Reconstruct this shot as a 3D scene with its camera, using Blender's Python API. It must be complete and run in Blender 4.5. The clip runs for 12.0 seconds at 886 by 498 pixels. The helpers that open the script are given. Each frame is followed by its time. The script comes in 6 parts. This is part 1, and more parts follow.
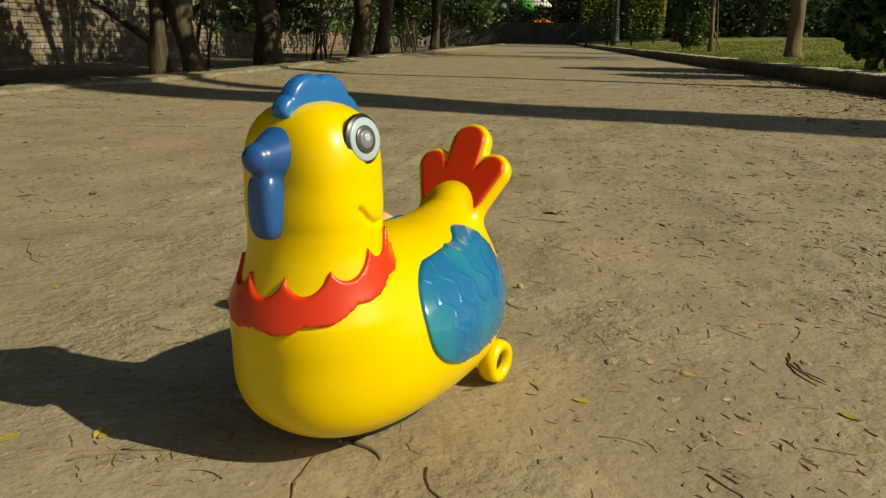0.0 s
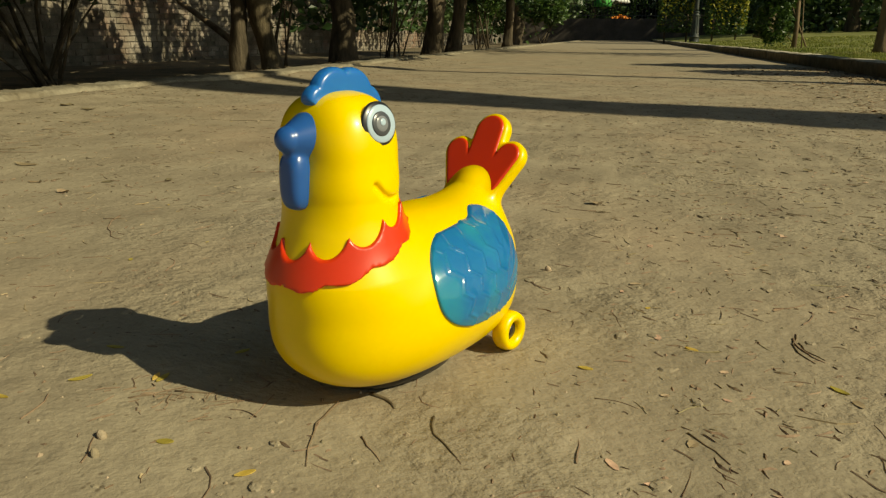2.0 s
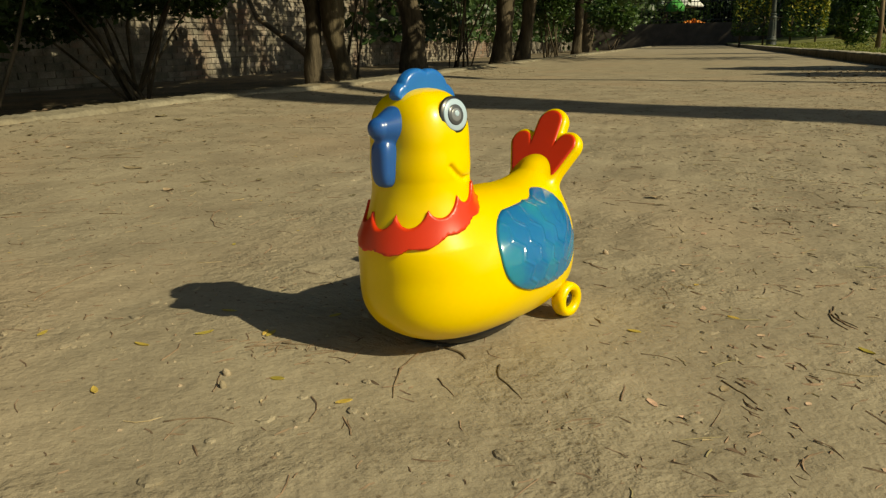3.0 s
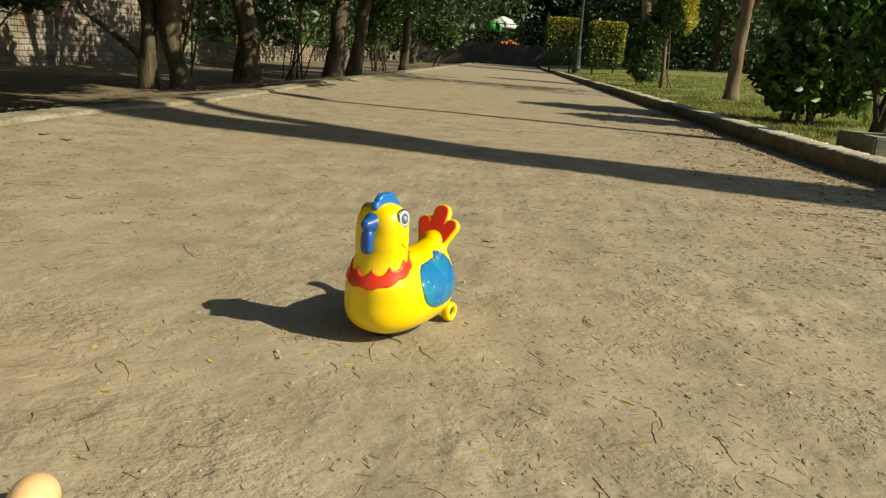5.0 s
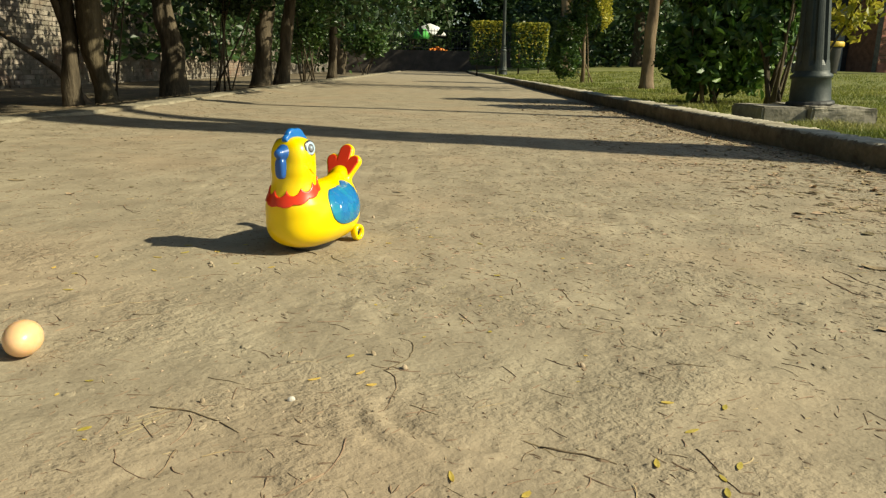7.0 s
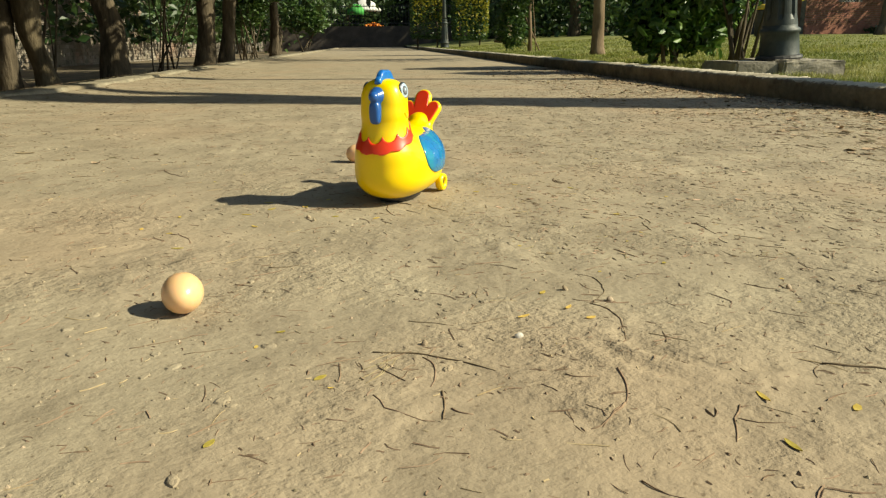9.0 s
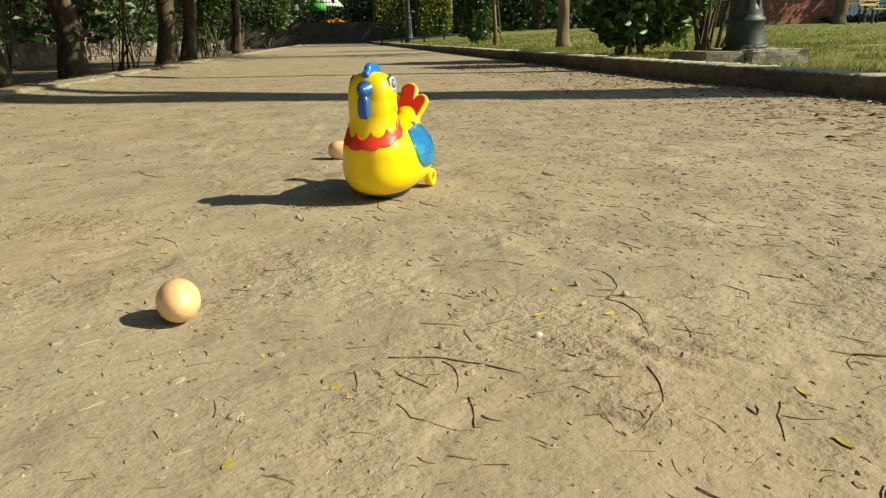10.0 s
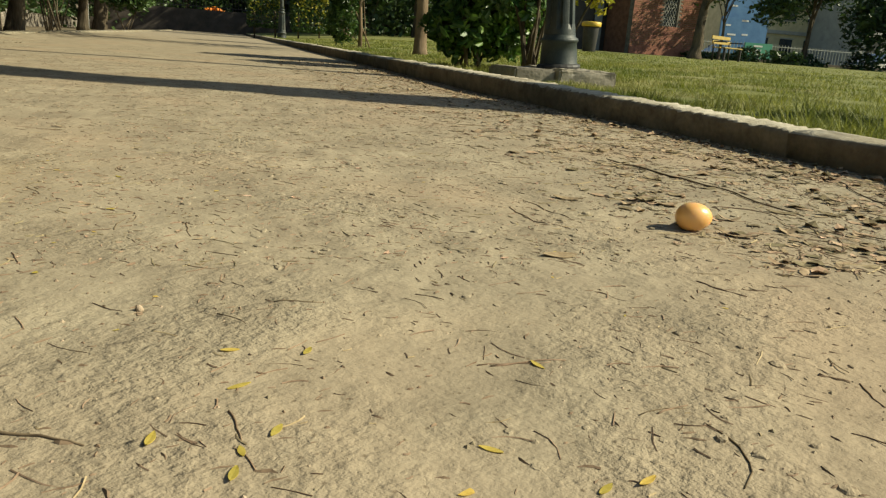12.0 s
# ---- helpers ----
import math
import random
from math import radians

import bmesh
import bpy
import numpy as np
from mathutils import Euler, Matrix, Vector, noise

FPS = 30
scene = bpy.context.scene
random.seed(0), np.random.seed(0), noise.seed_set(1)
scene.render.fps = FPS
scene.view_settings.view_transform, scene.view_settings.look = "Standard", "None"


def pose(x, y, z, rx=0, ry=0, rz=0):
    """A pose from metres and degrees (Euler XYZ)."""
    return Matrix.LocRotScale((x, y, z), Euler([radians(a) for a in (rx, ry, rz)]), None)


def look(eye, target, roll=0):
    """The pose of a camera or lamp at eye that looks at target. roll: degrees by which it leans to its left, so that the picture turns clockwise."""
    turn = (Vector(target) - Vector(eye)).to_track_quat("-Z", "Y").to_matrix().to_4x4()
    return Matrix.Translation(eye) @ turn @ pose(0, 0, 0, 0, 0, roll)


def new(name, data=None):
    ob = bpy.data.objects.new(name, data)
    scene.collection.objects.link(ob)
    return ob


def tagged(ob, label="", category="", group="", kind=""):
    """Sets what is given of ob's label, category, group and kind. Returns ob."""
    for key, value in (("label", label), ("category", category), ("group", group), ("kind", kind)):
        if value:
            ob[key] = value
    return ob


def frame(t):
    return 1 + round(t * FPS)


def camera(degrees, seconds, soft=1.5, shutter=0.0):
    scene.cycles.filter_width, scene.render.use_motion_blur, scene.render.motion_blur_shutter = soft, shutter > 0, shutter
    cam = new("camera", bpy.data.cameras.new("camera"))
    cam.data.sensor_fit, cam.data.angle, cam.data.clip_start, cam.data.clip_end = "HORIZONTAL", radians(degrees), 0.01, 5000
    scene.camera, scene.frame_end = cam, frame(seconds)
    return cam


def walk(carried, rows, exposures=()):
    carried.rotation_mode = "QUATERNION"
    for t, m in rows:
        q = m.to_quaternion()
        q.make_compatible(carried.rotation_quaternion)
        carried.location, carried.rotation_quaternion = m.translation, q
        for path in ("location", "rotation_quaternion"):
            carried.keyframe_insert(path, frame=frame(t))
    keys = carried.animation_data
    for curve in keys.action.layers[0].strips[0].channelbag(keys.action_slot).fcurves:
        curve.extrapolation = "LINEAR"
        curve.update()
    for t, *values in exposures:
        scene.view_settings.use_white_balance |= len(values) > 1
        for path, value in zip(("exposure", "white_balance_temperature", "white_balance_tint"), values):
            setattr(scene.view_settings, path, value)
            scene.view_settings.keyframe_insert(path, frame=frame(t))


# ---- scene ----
cam = camera(62.1, 12.0, 1.3)
PATH = [
    (0, (0.006, 0.093, 0.212), (-0.25, 1.999, -0.338), 0.8),
    (0.5, (-0.028, 0.096, 0.204), (-0.313, 2.001, -0.334), 1.5),
    (1, (-0.019, 0.115, 0.196), (-0.292, 2.025, -0.333), 1.3),
    (1.5, (-0.004, 0.089, 0.2), (-0.304, 1.997, -0.316), 1.0),
    (1.8, (0.028, 0.069, 0.202), (-0.319, 1.973, -0.301), 0.3),
    (2, (0.048, 0.051, 0.212), (-0.396, 1.919, -0.346), 0.4),
    (2.5, (0.069, 0.012, 0.235), (-0.619, 1.808, -0.314), -0.9),
    (3, (0.069, -0.025, 0.209), (-0.555, 1.799, -0.324), -1.0),
    (3.2, (0.06, -0.061, 0.217), (-0.46, 1.791, -0.331), -0.3),
    (4.8, (0.044, -0.437, 0.327), (-0.177, 1.482, -0.189), 3.7),
    (5, (0.043, -0.47, 0.371), (-0.104, 1.457, -0.142), 4.2),
    (5.5, (0.046, -0.568, 0.412), (0.008, 1.291, -0.326), 5.2),
    (6, (0.073, -0.609, 0.342), (-0.045, 1.294, -0.26), 0.9),
    (6.4, (0.138, -0.669, 0.321), (0.115, 1.244, -0.262), 3.4),
    (6.5, (0.142, -0.678, 0.32), (0.158, 1.23, -0.279), 4.9),
    (7, (0.127, -0.701, 0.293), (0.131, 1.24, -0.19), 1.3),
    (7.1, (0.126, -0.709, 0.296), (0.099, 1.241, -0.148), 0.7),
    (7.2, (0.114, -0.702, 0.294), (0.058, 1.261, -0.088), 1.4),
    (8.8, (-0.085, -0.664, 0.242), (-0.037, 1.269, -0.269), -1.2),
    (9, (-0.112, -0.648, 0.232), (0.045, 1.271, -0.309), -0.5),
    (9.5, (-0.162, -0.611, 0.225), (0.111, 1.291, -0.328), -0.5),
    (10, (-0.145, -0.617, 0.227), (0.096, 1.289, -0.327), -1.3),
    (10.5, (-0.048, -0.627, 0.231), (0.144, 1.3, -0.269), 0.1),
    (11, (0.087, -0.614, 0.226), (0.436, 1.293, -0.266), 2.2),
    (11.5, (0.214, -0.593, 0.213), (0.689, 1.282, -0.296), 4.3),
    (11.9, (0.305, -0.567, 0.201), (0.806, 1.293, -0.337), 3.5),
    (12, (0.334, -0.551, 0.203), (0.892, 1.294, -0.33), 4.1),
]
EXPOSURES = [(0, -0.08, 7700, -4), (2.5, -0.07, 7650, -5), (3.2, -0.02, 7500, -2), (4.8, 0.44, 6800, 0), (5.5, 0.54, 6800, 0), (7.2, 0.61, 6800, -1), (9.5, 0.71, 6800, -1), (12, 0.61, 6800, -1)]
walk(cam, [(t, look(eye, target, roll)) for t, eye, target, roll in PATH], EXPOSURES)


# ---- world and sun ----
SUN_EL, SUN_AZ = 36.0, 104.0          # degrees above the horizon; degrees from +y towards +x
to_sun = Vector((math.sin(radians(SUN_AZ)) * math.cos(radians(SUN_EL)), math.cos(radians(SUN_AZ)) * math.cos(radians(SUN_EL)), math.sin(radians(SUN_EL))))
world = bpy.data.worlds.new("sky")
world.use_nodes = True
scene.world = world
wn = world.node_tree
sky = wn.nodes.new("ShaderNodeTexSky")
sky.sky_type, sky.sun_disc = "NISHITA", False
sky.sun_elevation, sky.sun_rotation = radians(SUN_EL), radians(SUN_AZ)
wn.links.new(sky.outputs[0], wn.nodes["Background"].inputs[0])
wn.nodes["Background"].inputs[1].default_value = 0.068
sun_data = bpy.data.lights.new("sun", "SUN")
sun_data.energy, sun_data.angle, sun_data.color = 4.5, radians(0.55), (1.0, 0.9, 0.72)
sun = new("sun", sun_data)
sun.matrix_world = look(to_sun * 60, (0, 0, 0))


# ---- materials ----
def rgb(c):
    return (c[0], c[1], c[2], 1.0)


def material(name, dark, light, scale=8.0, rough=0.8, bump=0.0, fine=60.0, metal=0.0, third=None, third_scale=2.0, third_amount=0.5,
             island=0.0, obj=0.0, spec=0.5, through_light=0.0, local=False, stretch=(1, 1, 1), bump_far=0.01):
    """Two-colour noise at two scales, a third colour in patches, bump, and variation from piece to piece."""
    m = bpy.data.materials.new(name)
    m.use_nodes = True
    n, l = m.node_tree.nodes, m.node_tree.links
    b = n["Principled BSDF"]
    if local:
        src = n.new("ShaderNodeTexCoord").outputs["Object"]
    else:
        src = n.new("ShaderNodeNewGeometry").outputs["Position"]
    mp = n.new("ShaderNodeMapping")
    mp.inputs["Scale"].default_value = stretch
    l.new(src, mp.inputs[0])
    big = n.new("ShaderNodeTexNoise")
    big.inputs["Scale"].default_value, big.inputs["Detail"].default_value, big.inputs["Roughness"].default_value = scale, 8, 0.62
    l.new(mp.outputs[0], big.inputs["Vector"])
    small = n.new("ShaderNodeTexNoise")
    small.inputs["Scale"].default_value, small.inputs["Detail"].default_value = fine, 5
    l.new(mp.outputs[0], small.inputs["Vector"])
    add = n.new("ShaderNodeMath")
    add.operation = "MULTIPLY_ADD"
    add.inputs[1].default_value, add.inputs[2].default_value = 0.35, -0.17
    l.new(small.outputs["Fac"], add.inputs[0])
    tot = n.new("ShaderNodeMath")
    l.new(big.outputs["Fac"], tot.inputs[0])
    l.new(add.outputs[0], tot.inputs[1])
    ramp = n.new("ShaderNodeValToRGB")
    ramp.color_ramp.elements[0].position, ramp.color_ramp.elements[1].position = 0.32, 0.68
    ramp.color_ramp.elements[0].color, ramp.color_ramp.elements[1].color = rgb(dark), rgb(light)
    l.new(tot.outputs[0], ramp.inputs[0])
    col = ramp.outputs[0]
    if third:
        pn = n.new("ShaderNodeTexNoise")
        pn.inputs["Scale"].default_value, pn.inputs["Detail"].default_value = third_scale, 6
        l.new(mp.outputs[0], pn.inputs["Vector"])
        pr = n.new("ShaderNodeValToRGB")
        pr.color_ramp.elements[0].position, pr.color_ramp.elements[1].position = 0.5, 0.66
        pr.color_ramp.elements[1].color = (third_amount,) * 3 + (1,)
        l.new(pn.outputs["Fac"], pr.inputs[0])
        mx = n.new("ShaderNodeMixRGB")
        l.new(pr.outputs[0], mx.inputs[0])
        l.new(col, mx.inputs[1])
        mx.inputs[2].default_value = rgb(third)
        col = mx.outputs[0]
    for amount, out in ((island, ("ShaderNodeNewGeometry", "Random Per Island")), (obj, ("ShaderNodeObjectInfo", "Random"))):
        if amount:
            rn = n.new(out[0]).outputs[out[1]]
            mr = n.new("ShaderNodeMapRange")
            mr.inputs["To Min"].default_value, mr.inputs["To Max"].default_value = 1 - amount, 1 + amount
            l.new(rn, mr.inputs["Value"])
            hs = n.new("ShaderNodeHueSaturation")
            l.new(mr.outputs[0], hs.inputs["Value"])
            hm = n.new("ShaderNodeMapRange")
            hm.inputs["To Min"].default_value, hm.inputs["To Max"].default_value = 0.5 + 0.05 * amount, 0.5 - 0.05 * amount
            l.new(rn, hm.inputs["Value"])
            l.new(hm.outputs[0], hs.inputs["Hue"])
            l.new(col, hs.inputs["Color"])
            col = hs.outputs[0]
    l.new(col, b.inputs["Base Color"])
    b.inputs["Roughness"].default_value, b.inputs["Metallic"].default_value = rough, metal
    b.inputs["Specular IOR Level"].default_value = spec
    if bump:
        bp = n.new("ShaderNodeBump")
        bp.inputs["Strength"].default_value, bp.inputs["Distance"].default_value = bump, bump_far
        l.new(tot.outputs[0], bp.inputs["Height"])
        l.new(bp.outputs[0], b.inputs["Normal"])
    if through_light:
        tr = n.new("ShaderNodeBsdfTranslucent")
        l.new(col, tr.inputs["Color"])
        ms = n.new("ShaderNodeMixShader")
        ms.inputs[0].default_value = through_light
        l.new(b.outputs[0], ms.inputs[1])
        l.new(tr.outputs[0], ms.inputs[2])
        l.new(ms.outputs[0], n["Material Output"].inputs["Surface"])
    return m


def plastic(name, base, rough=0.25, sub=0.15, coat=0.25, radius=(0.01, 0.006, 0.002), second=None):
    m = material(name, [c * 0.97 for c in base], [min(1, c * 1.02) for c in base], 30, rough, 0.03, 400, local=True, bump_far=0.0004, third=second, third_scale=22, third_amount=0.8)
    b = m.node_tree.nodes["Principled BSDF"]
    b.inputs["Subsurface Weight"].default_value, b.inputs["Subsurface Scale"].default_value = sub, 1.0
    b.inputs["Subsurface Radius"].default_value = radius
    b.inputs["Coat Weight"].default_value, b.inputs["Coat Roughness"].default_value = coat, 0.12
    return m



def dirt_material():
    """Trodden dirt: broad tone, dust patches, crumbs and dark specks, with relief at three scales."""
    m = material("packed_dirt", (0.252, 0.208, 0.146), (0.375, 0.317, 0.225), 7.0, 0.96, 0, 220, third=(0.355, 0.268, 0.180), third_scale=1.7, third_amount=0.6, spec=0.15)
    n, l = m.node_tree.nodes, m.node_tree.links
    b = n["Principled BSDF"]
    pos = n.new("ShaderNodeNewGeometry").outputs["Position"]
    col = b.inputs["Base Color"].links[0].from_socket
    # crumbly in patches, smooth and dusty between them
    patch = n.new("ShaderNodeTexNoise")
    patch.inputs["Scale"].default_value, patch.inputs["Detail"].default_value = 4.5, 5
    l.new(pos, patch.inputs["Vector"])
    rough_at = n.new("ShaderNodeMapRange")
    rough_at.inputs["From Min"].default_value, rough_at.inputs["From Max"].default_value = 0.46, 0.68
    rough_at.inputs["To Min"].default_value, rough_at.inputs["To Max"].default_value = 0.38, 1.15
    l.new(patch.outputs["Fac"], rough_at.inputs["Value"])
    warp = n.new("ShaderNodeMapping")
    warp.inputs["Rotation"].default_value, warp.inputs["Scale"].default_value = (0, 0, 0.35), (0.85, 1.1, 1)
    l.new(pos, warp.inputs[0])
    tot = None
    for scale, weight, rough, masked in ((14, 0.22, 0.55, False), (38, 0.66, 0.58, True), (95, 0.68, 0.62, True), (210, 0.2, 0.6, True), (520, 0.03, 0.5, False)):
        t = n.new("ShaderNodeTexNoise")
        t.inputs["Scale"].default_value, t.inputs["Detail"].default_value, t.inputs["Roughness"].default_value = scale, 4, rough
        l.new(warp.outputs[0], t.inputs["Vector"])
        k = n.new("ShaderNodeMath")
        k.operation = "MULTIPLY"
        k.inputs[1].default_value = weight
        l.new(t.outputs["Fac"], k.inputs[0])
        h = k.outputs[0]
        if masked:
            k2 = n.new("ShaderNodeMath")
            k2.operation = "MULTIPLY"
            l.new(h, k2.inputs[0])
            l.new(rough_at.outputs[0], k2.inputs[1])
            h = k2.outputs[0]
        if tot is None:
            tot = h
        else:
            k3 = n.new("ShaderNodeMath")
            l.new(tot, k3.inputs[0])
            l.new(h, k3.inputs[1])
            tot = k3.outputs[0]
    # drying cracks and the edges of trodden crust
    bend = n.new("ShaderNodeTexNoise")
    bend.inputs["Scale"].default_value, bend.inputs["Detail"].default_value = 30, 3
    l.new(pos, bend.inputs["Vector"])
    shift = n.new("ShaderNodeVectorMath")
    shift.operation = "MULTIPLY_ADD"
    shift.inputs[1].default_value = (0.09, 0.09, 0.0)
    l.new(bend.outputs["Color"], shift.inputs[0])
    l.new(pos, shift.inputs[2])
    cell = n.new("ShaderNodeTexVoronoi")
    cell.feature = "DISTANCE_TO_EDGE"
    cell.inputs["Scale"].default_value = 34
    l.new(shift.outputs[0], cell.inputs["Vector"])
    crack = n.new("ShaderNodeMapRange")
    crack.inputs["From Min"].default_value, crack.inputs["From Max"].default_value = 0.0, 0.07
    crack.inputs["To Min"].default_value, crack.inputs["To Max"].default_value = -0.03, 0.0
    l.new(cell.outputs["Distance"], crack.inputs["Value"])
    cm = n.new("ShaderNodeMath")
    cm.operation = "MULTIPLY"
    l.new(crack.outputs[0], cm.inputs[0])
    l.new(rough_at.outputs[0], cm.inputs[1])
    ca = n.new("ShaderNodeMath")
    l.new(cm.outputs[0], ca.inputs[0])
    l.new(tot, ca.inputs[1])
    tot = ca.outputs[0]
    bp = n.new("ShaderNodeBump")
    bp.inputs["Strength"].default_value, bp.inputs["Distance"].default_value = 1.0, 0.0072
    l.new(tot, bp.inputs["Height"])
    l.new(bp.outputs[0], b.inputs["Normal"])
    sp = n.new("ShaderNodeTexVoronoi")
    sp.inputs["Scale"].default_value = 130
    l.new(pos, sp.inputs["Vector"])
    near = n.new("ShaderNodeMapRange")
    near.inputs["From Min"].default_value, near.inputs["From Max"].default_value = 0.24, 0.12
    l.new(sp.outputs["Distance"], near.inputs["Value"])
    some = n.new("ShaderNodeSeparateColor")
    l.new(sp.outputs["Color"], some.inputs[0])
    gate = n.new("ShaderNodeMath")
    gate.operation = "GREATER_THAN"
    gate.inputs[1].default_value = 0.72
    l.new(some.outputs[0], gate.inputs[0])
    mul = n.new("ShaderNodeMath")
    mul.operation = "MULTIPLY"
    l.new(near.outputs[0], mul.inputs[0])
    l.new(gate.outputs[0], mul.inputs[1])
    mul2 = n.new("ShaderNodeMath")
    mul2.operation = "MULTIPLY"
    mul2.inputs[1].default_value = 0.55
    l.new(mul.outputs[0], mul2.inputs[0])
    mx = n.new("ShaderNodeMixRGB")
    mx.inputs[2].default_value = (0.1, 0.07, 0.04, 1)
    l.new(mul2.outputs[0], mx.inputs[0])
    l.new(col, mx.inputs[1])
    l.new(mx.outputs[0], b.inputs["Base Color"])
    return m


M_DIRT = dirt_material()
M_BED = material("bed_soil", (0.09, 0.074, 0.05), (0.235, 0.19, 0.128), 3.0, 0.95, 0.7, 40, third=(0.25, 0.18, 0.1), third_scale=2.0, spec=0.2)
# right kerb: sunlit top and shaded, earth-stained side put into two colours
M_KERB_TOP = material("sunlit_kerb_top", (0.33, 0.29, 0.215), (0.57, 0.52, 0.41), 16, 0.95, 0.9, 90, third=(0.2, 0.165, 0.11), third_scale=5, third_amount=0.6, spec=0.2)
M_KERB = material("shaded_stained_kerb", (0.125, 0.106, 0.073), (0.265, 0.23, 0.165), 13, 0.95, 0.9, 80, third=(0.16, 0.125, 0.08), third_scale=4, third_amount=0.6, spec=0.2)
M_KERB_LOW = material("dirty_low_kerb", (0.17, 0.147, 0.105), (0.335, 0.295, 0.215), 9, 0.95, 0.9, 70, third=(0.2, 0.155, 0.095), third_scale=2.5, third_amount=0.6, spec=0.15)
M_LAWN = material("lawn_soil", (0.1, 0.112, 0.03), (0.205, 0.21, 0.068), 2.5, 0.95, 0.5, 60, third=(0.27, 0.25, 0.11), third_scale=1.3, spec=0.15)
M_GRASS = material("grass_blades", (0.11, 0.145, 0.02), (0.28, 0.29, 0.062), 0.6, 0.6, 0, 5, third=(0.36, 0.33, 0.14), third_scale=1.4, third_amount=0.7, island=0.3, through_light=0.35, spec=0.3)
M_BARK = material("bark", (0.045, 0.036, 0.024), (0.15, 0.118, 0.08), 7, 0.95, 1.0, 45, stretch=(1, 1, 0.25), spec=0.2, bump_far=0.03)
M_PALEBARK = material("pale_bark", (0.13, 0.09, 0.055), (0.27, 0.2, 0.13), 6, 0.9, 0.6, 45, stretch=(1, 1, 0.3), spec=0.2, bump_far=0.02)
M_LEAF_DARK = material("dark_leaf", (0.024, 0.05, 0.014), (0.06, 0.11, 0.028), 1.5, 0.45, 0, 9, island=0.45, through_light=0.22, spec=0.45)
M_LEAF_MID = material("green_leaf", (0.028, 0.065, 0.012), (0.07, 0.13, 0.025), 1.5, 0.4, 0, 9, island=0.45, through_light=0.3, spec=0.5)
M_LEAF_GLOSSY = material("glossy_leaf", (0.033, 0.085, 0.014), (0.095, 0.19, 0.032), 2.5, 0.42, 0, 9, island=0.5, through_light=0.22, spec=0.6)
M_LEAF_YELLOW = material("yellow_green_leaf", (0.26, 0.27, 0.03), (0.5, 0.44, 0.06), 1.5, 0.45, 0, 9, island=0.35, through_light=0.4, spec=0.4)
M_BRICKPALE = material("whitewashed_brick", (0.17, 0.14, 0.11), (0.4, 0.35, 0.29), 4, 0.92, 0.6, 60, third=(0.26, 0.12, 0.075), third_scale=1.2, third_amount=0.5, obj=0.25, island=0.2, spec=0.2)
M_MORTAR = material("mortar", (0.14, 0.12, 0.1), (0.27, 0.24, 0.2), 8, 0.95, 0.5, 60, spec=0.2)
M_BRICKRED = material("red_brick", (0.17, 0.08, 0.052), (0.3, 0.145, 0.095), 5, 0.9, 0.4, 40, island=0.25, spec=0.2)
M_LAMP = material("dark_green_cast_iron", (0.012, 0.02, 0.018), (0.03, 0.042, 0.038), 6, 0.55, 0.25, 80, third=(0.1, 0.09, 0.07), third_scale=5, third_amount=0.35, spec=0.5)
M_STONE = material("plinth_concrete", (0.22, 0.2, 0.16), (0.42, 0.38, 0.31), 7, 0.92, 0.8, 60, third=(0.15, 0.13, 0.1), third_scale=3, spec=0.2)

M_IRON = material("dark_iron", (0.02, 0.02, 0.02), (0.05, 0.048, 0.045), 8, 0.6, 0.1)
M_YELLOW = plastic("yellow_plastic", (0.93, 0.645, 0.002), 0.33, coat=0.12)
M_RED = plastic("red_plastic", (0.7, 0.04, 0.008), 0.35, coat=0.12)
M_BLUE = plastic("blue_plastic", (0.018, 0.1, 0.36), 0.3, coat=0.15)
M_COMB = plastic("comb_blue_plastic", (0.014, 0.15, 0.5), 0.3, coat=0.15)
M_WING = plastic("wing_blue_plastic", (0.01, 0.165, 0.42), 0.2, coat=0.5, second=(0.02, 0.27, 0.36))
M_BLACK = plastic("black_plastic", (0.012, 0.012, 0.014), 0.35, 0.0)
M_EYEWHITE = plastic("eye_white", (0.43, 0.55, 0.66), 0.3, 0.0, coat=0.1)
M_EYEGREY = plastic("eye_grey", (0.07, 0.075, 0.085), 0.3, 0.0, coat=0.1)
M_EYEMID = plastic("eye_mid_grey", (0.2, 0.21, 0.23), 0.3, 0.0, coat=0.1)
M_EGG = plastic("egg_plastic", (0.8, 0.5, 0.26), 0.34, 0.3)
M_EGG3 = plastic("egg_plastic_deep", (0.84, 0.47, 0.16), 0.32, 0.3)


# ---- mesh helpers ----
def mesh_ob(name, verts, faces, mat, smooth=False, parent=None):
    me = bpy.data.meshes.new(name)
    me.from_pydata([tuple(v) for v in verts] if not isinstance(verts, np.ndarray) else verts.tolist(), [], faces.tolist() if isinstance(faces, np.ndarray) else faces)
    me.materials.append(mat)
    if smooth:
        me.polygons.foreach_set("use_smooth", [True] * len(me.polygons))
    me.update()
    ob = new(name, me)
    if parent:
        ob.parent = parent
    return ob


def part(name, bm, mat, parent, label="", smooth=False):
    me = bpy.data.meshes.new(name)
    bm.to_mesh(me)
    bm.free()
    me.materials.append(mat)
    if smooth:
        me.polygons.foreach_set("use_smooth", [True] * len(me.polygons))
    ob = new(name, me)
    ob.parent = parent
    return tagged(ob, label)


def thing(name, label, category, m=None, group="", kind=""):
    ob = new(name)
    ob.empty_display_size = 0.05
    if m is not None:
        ob.matrix_world = m
    return tagged(ob, label, category, group, kind)


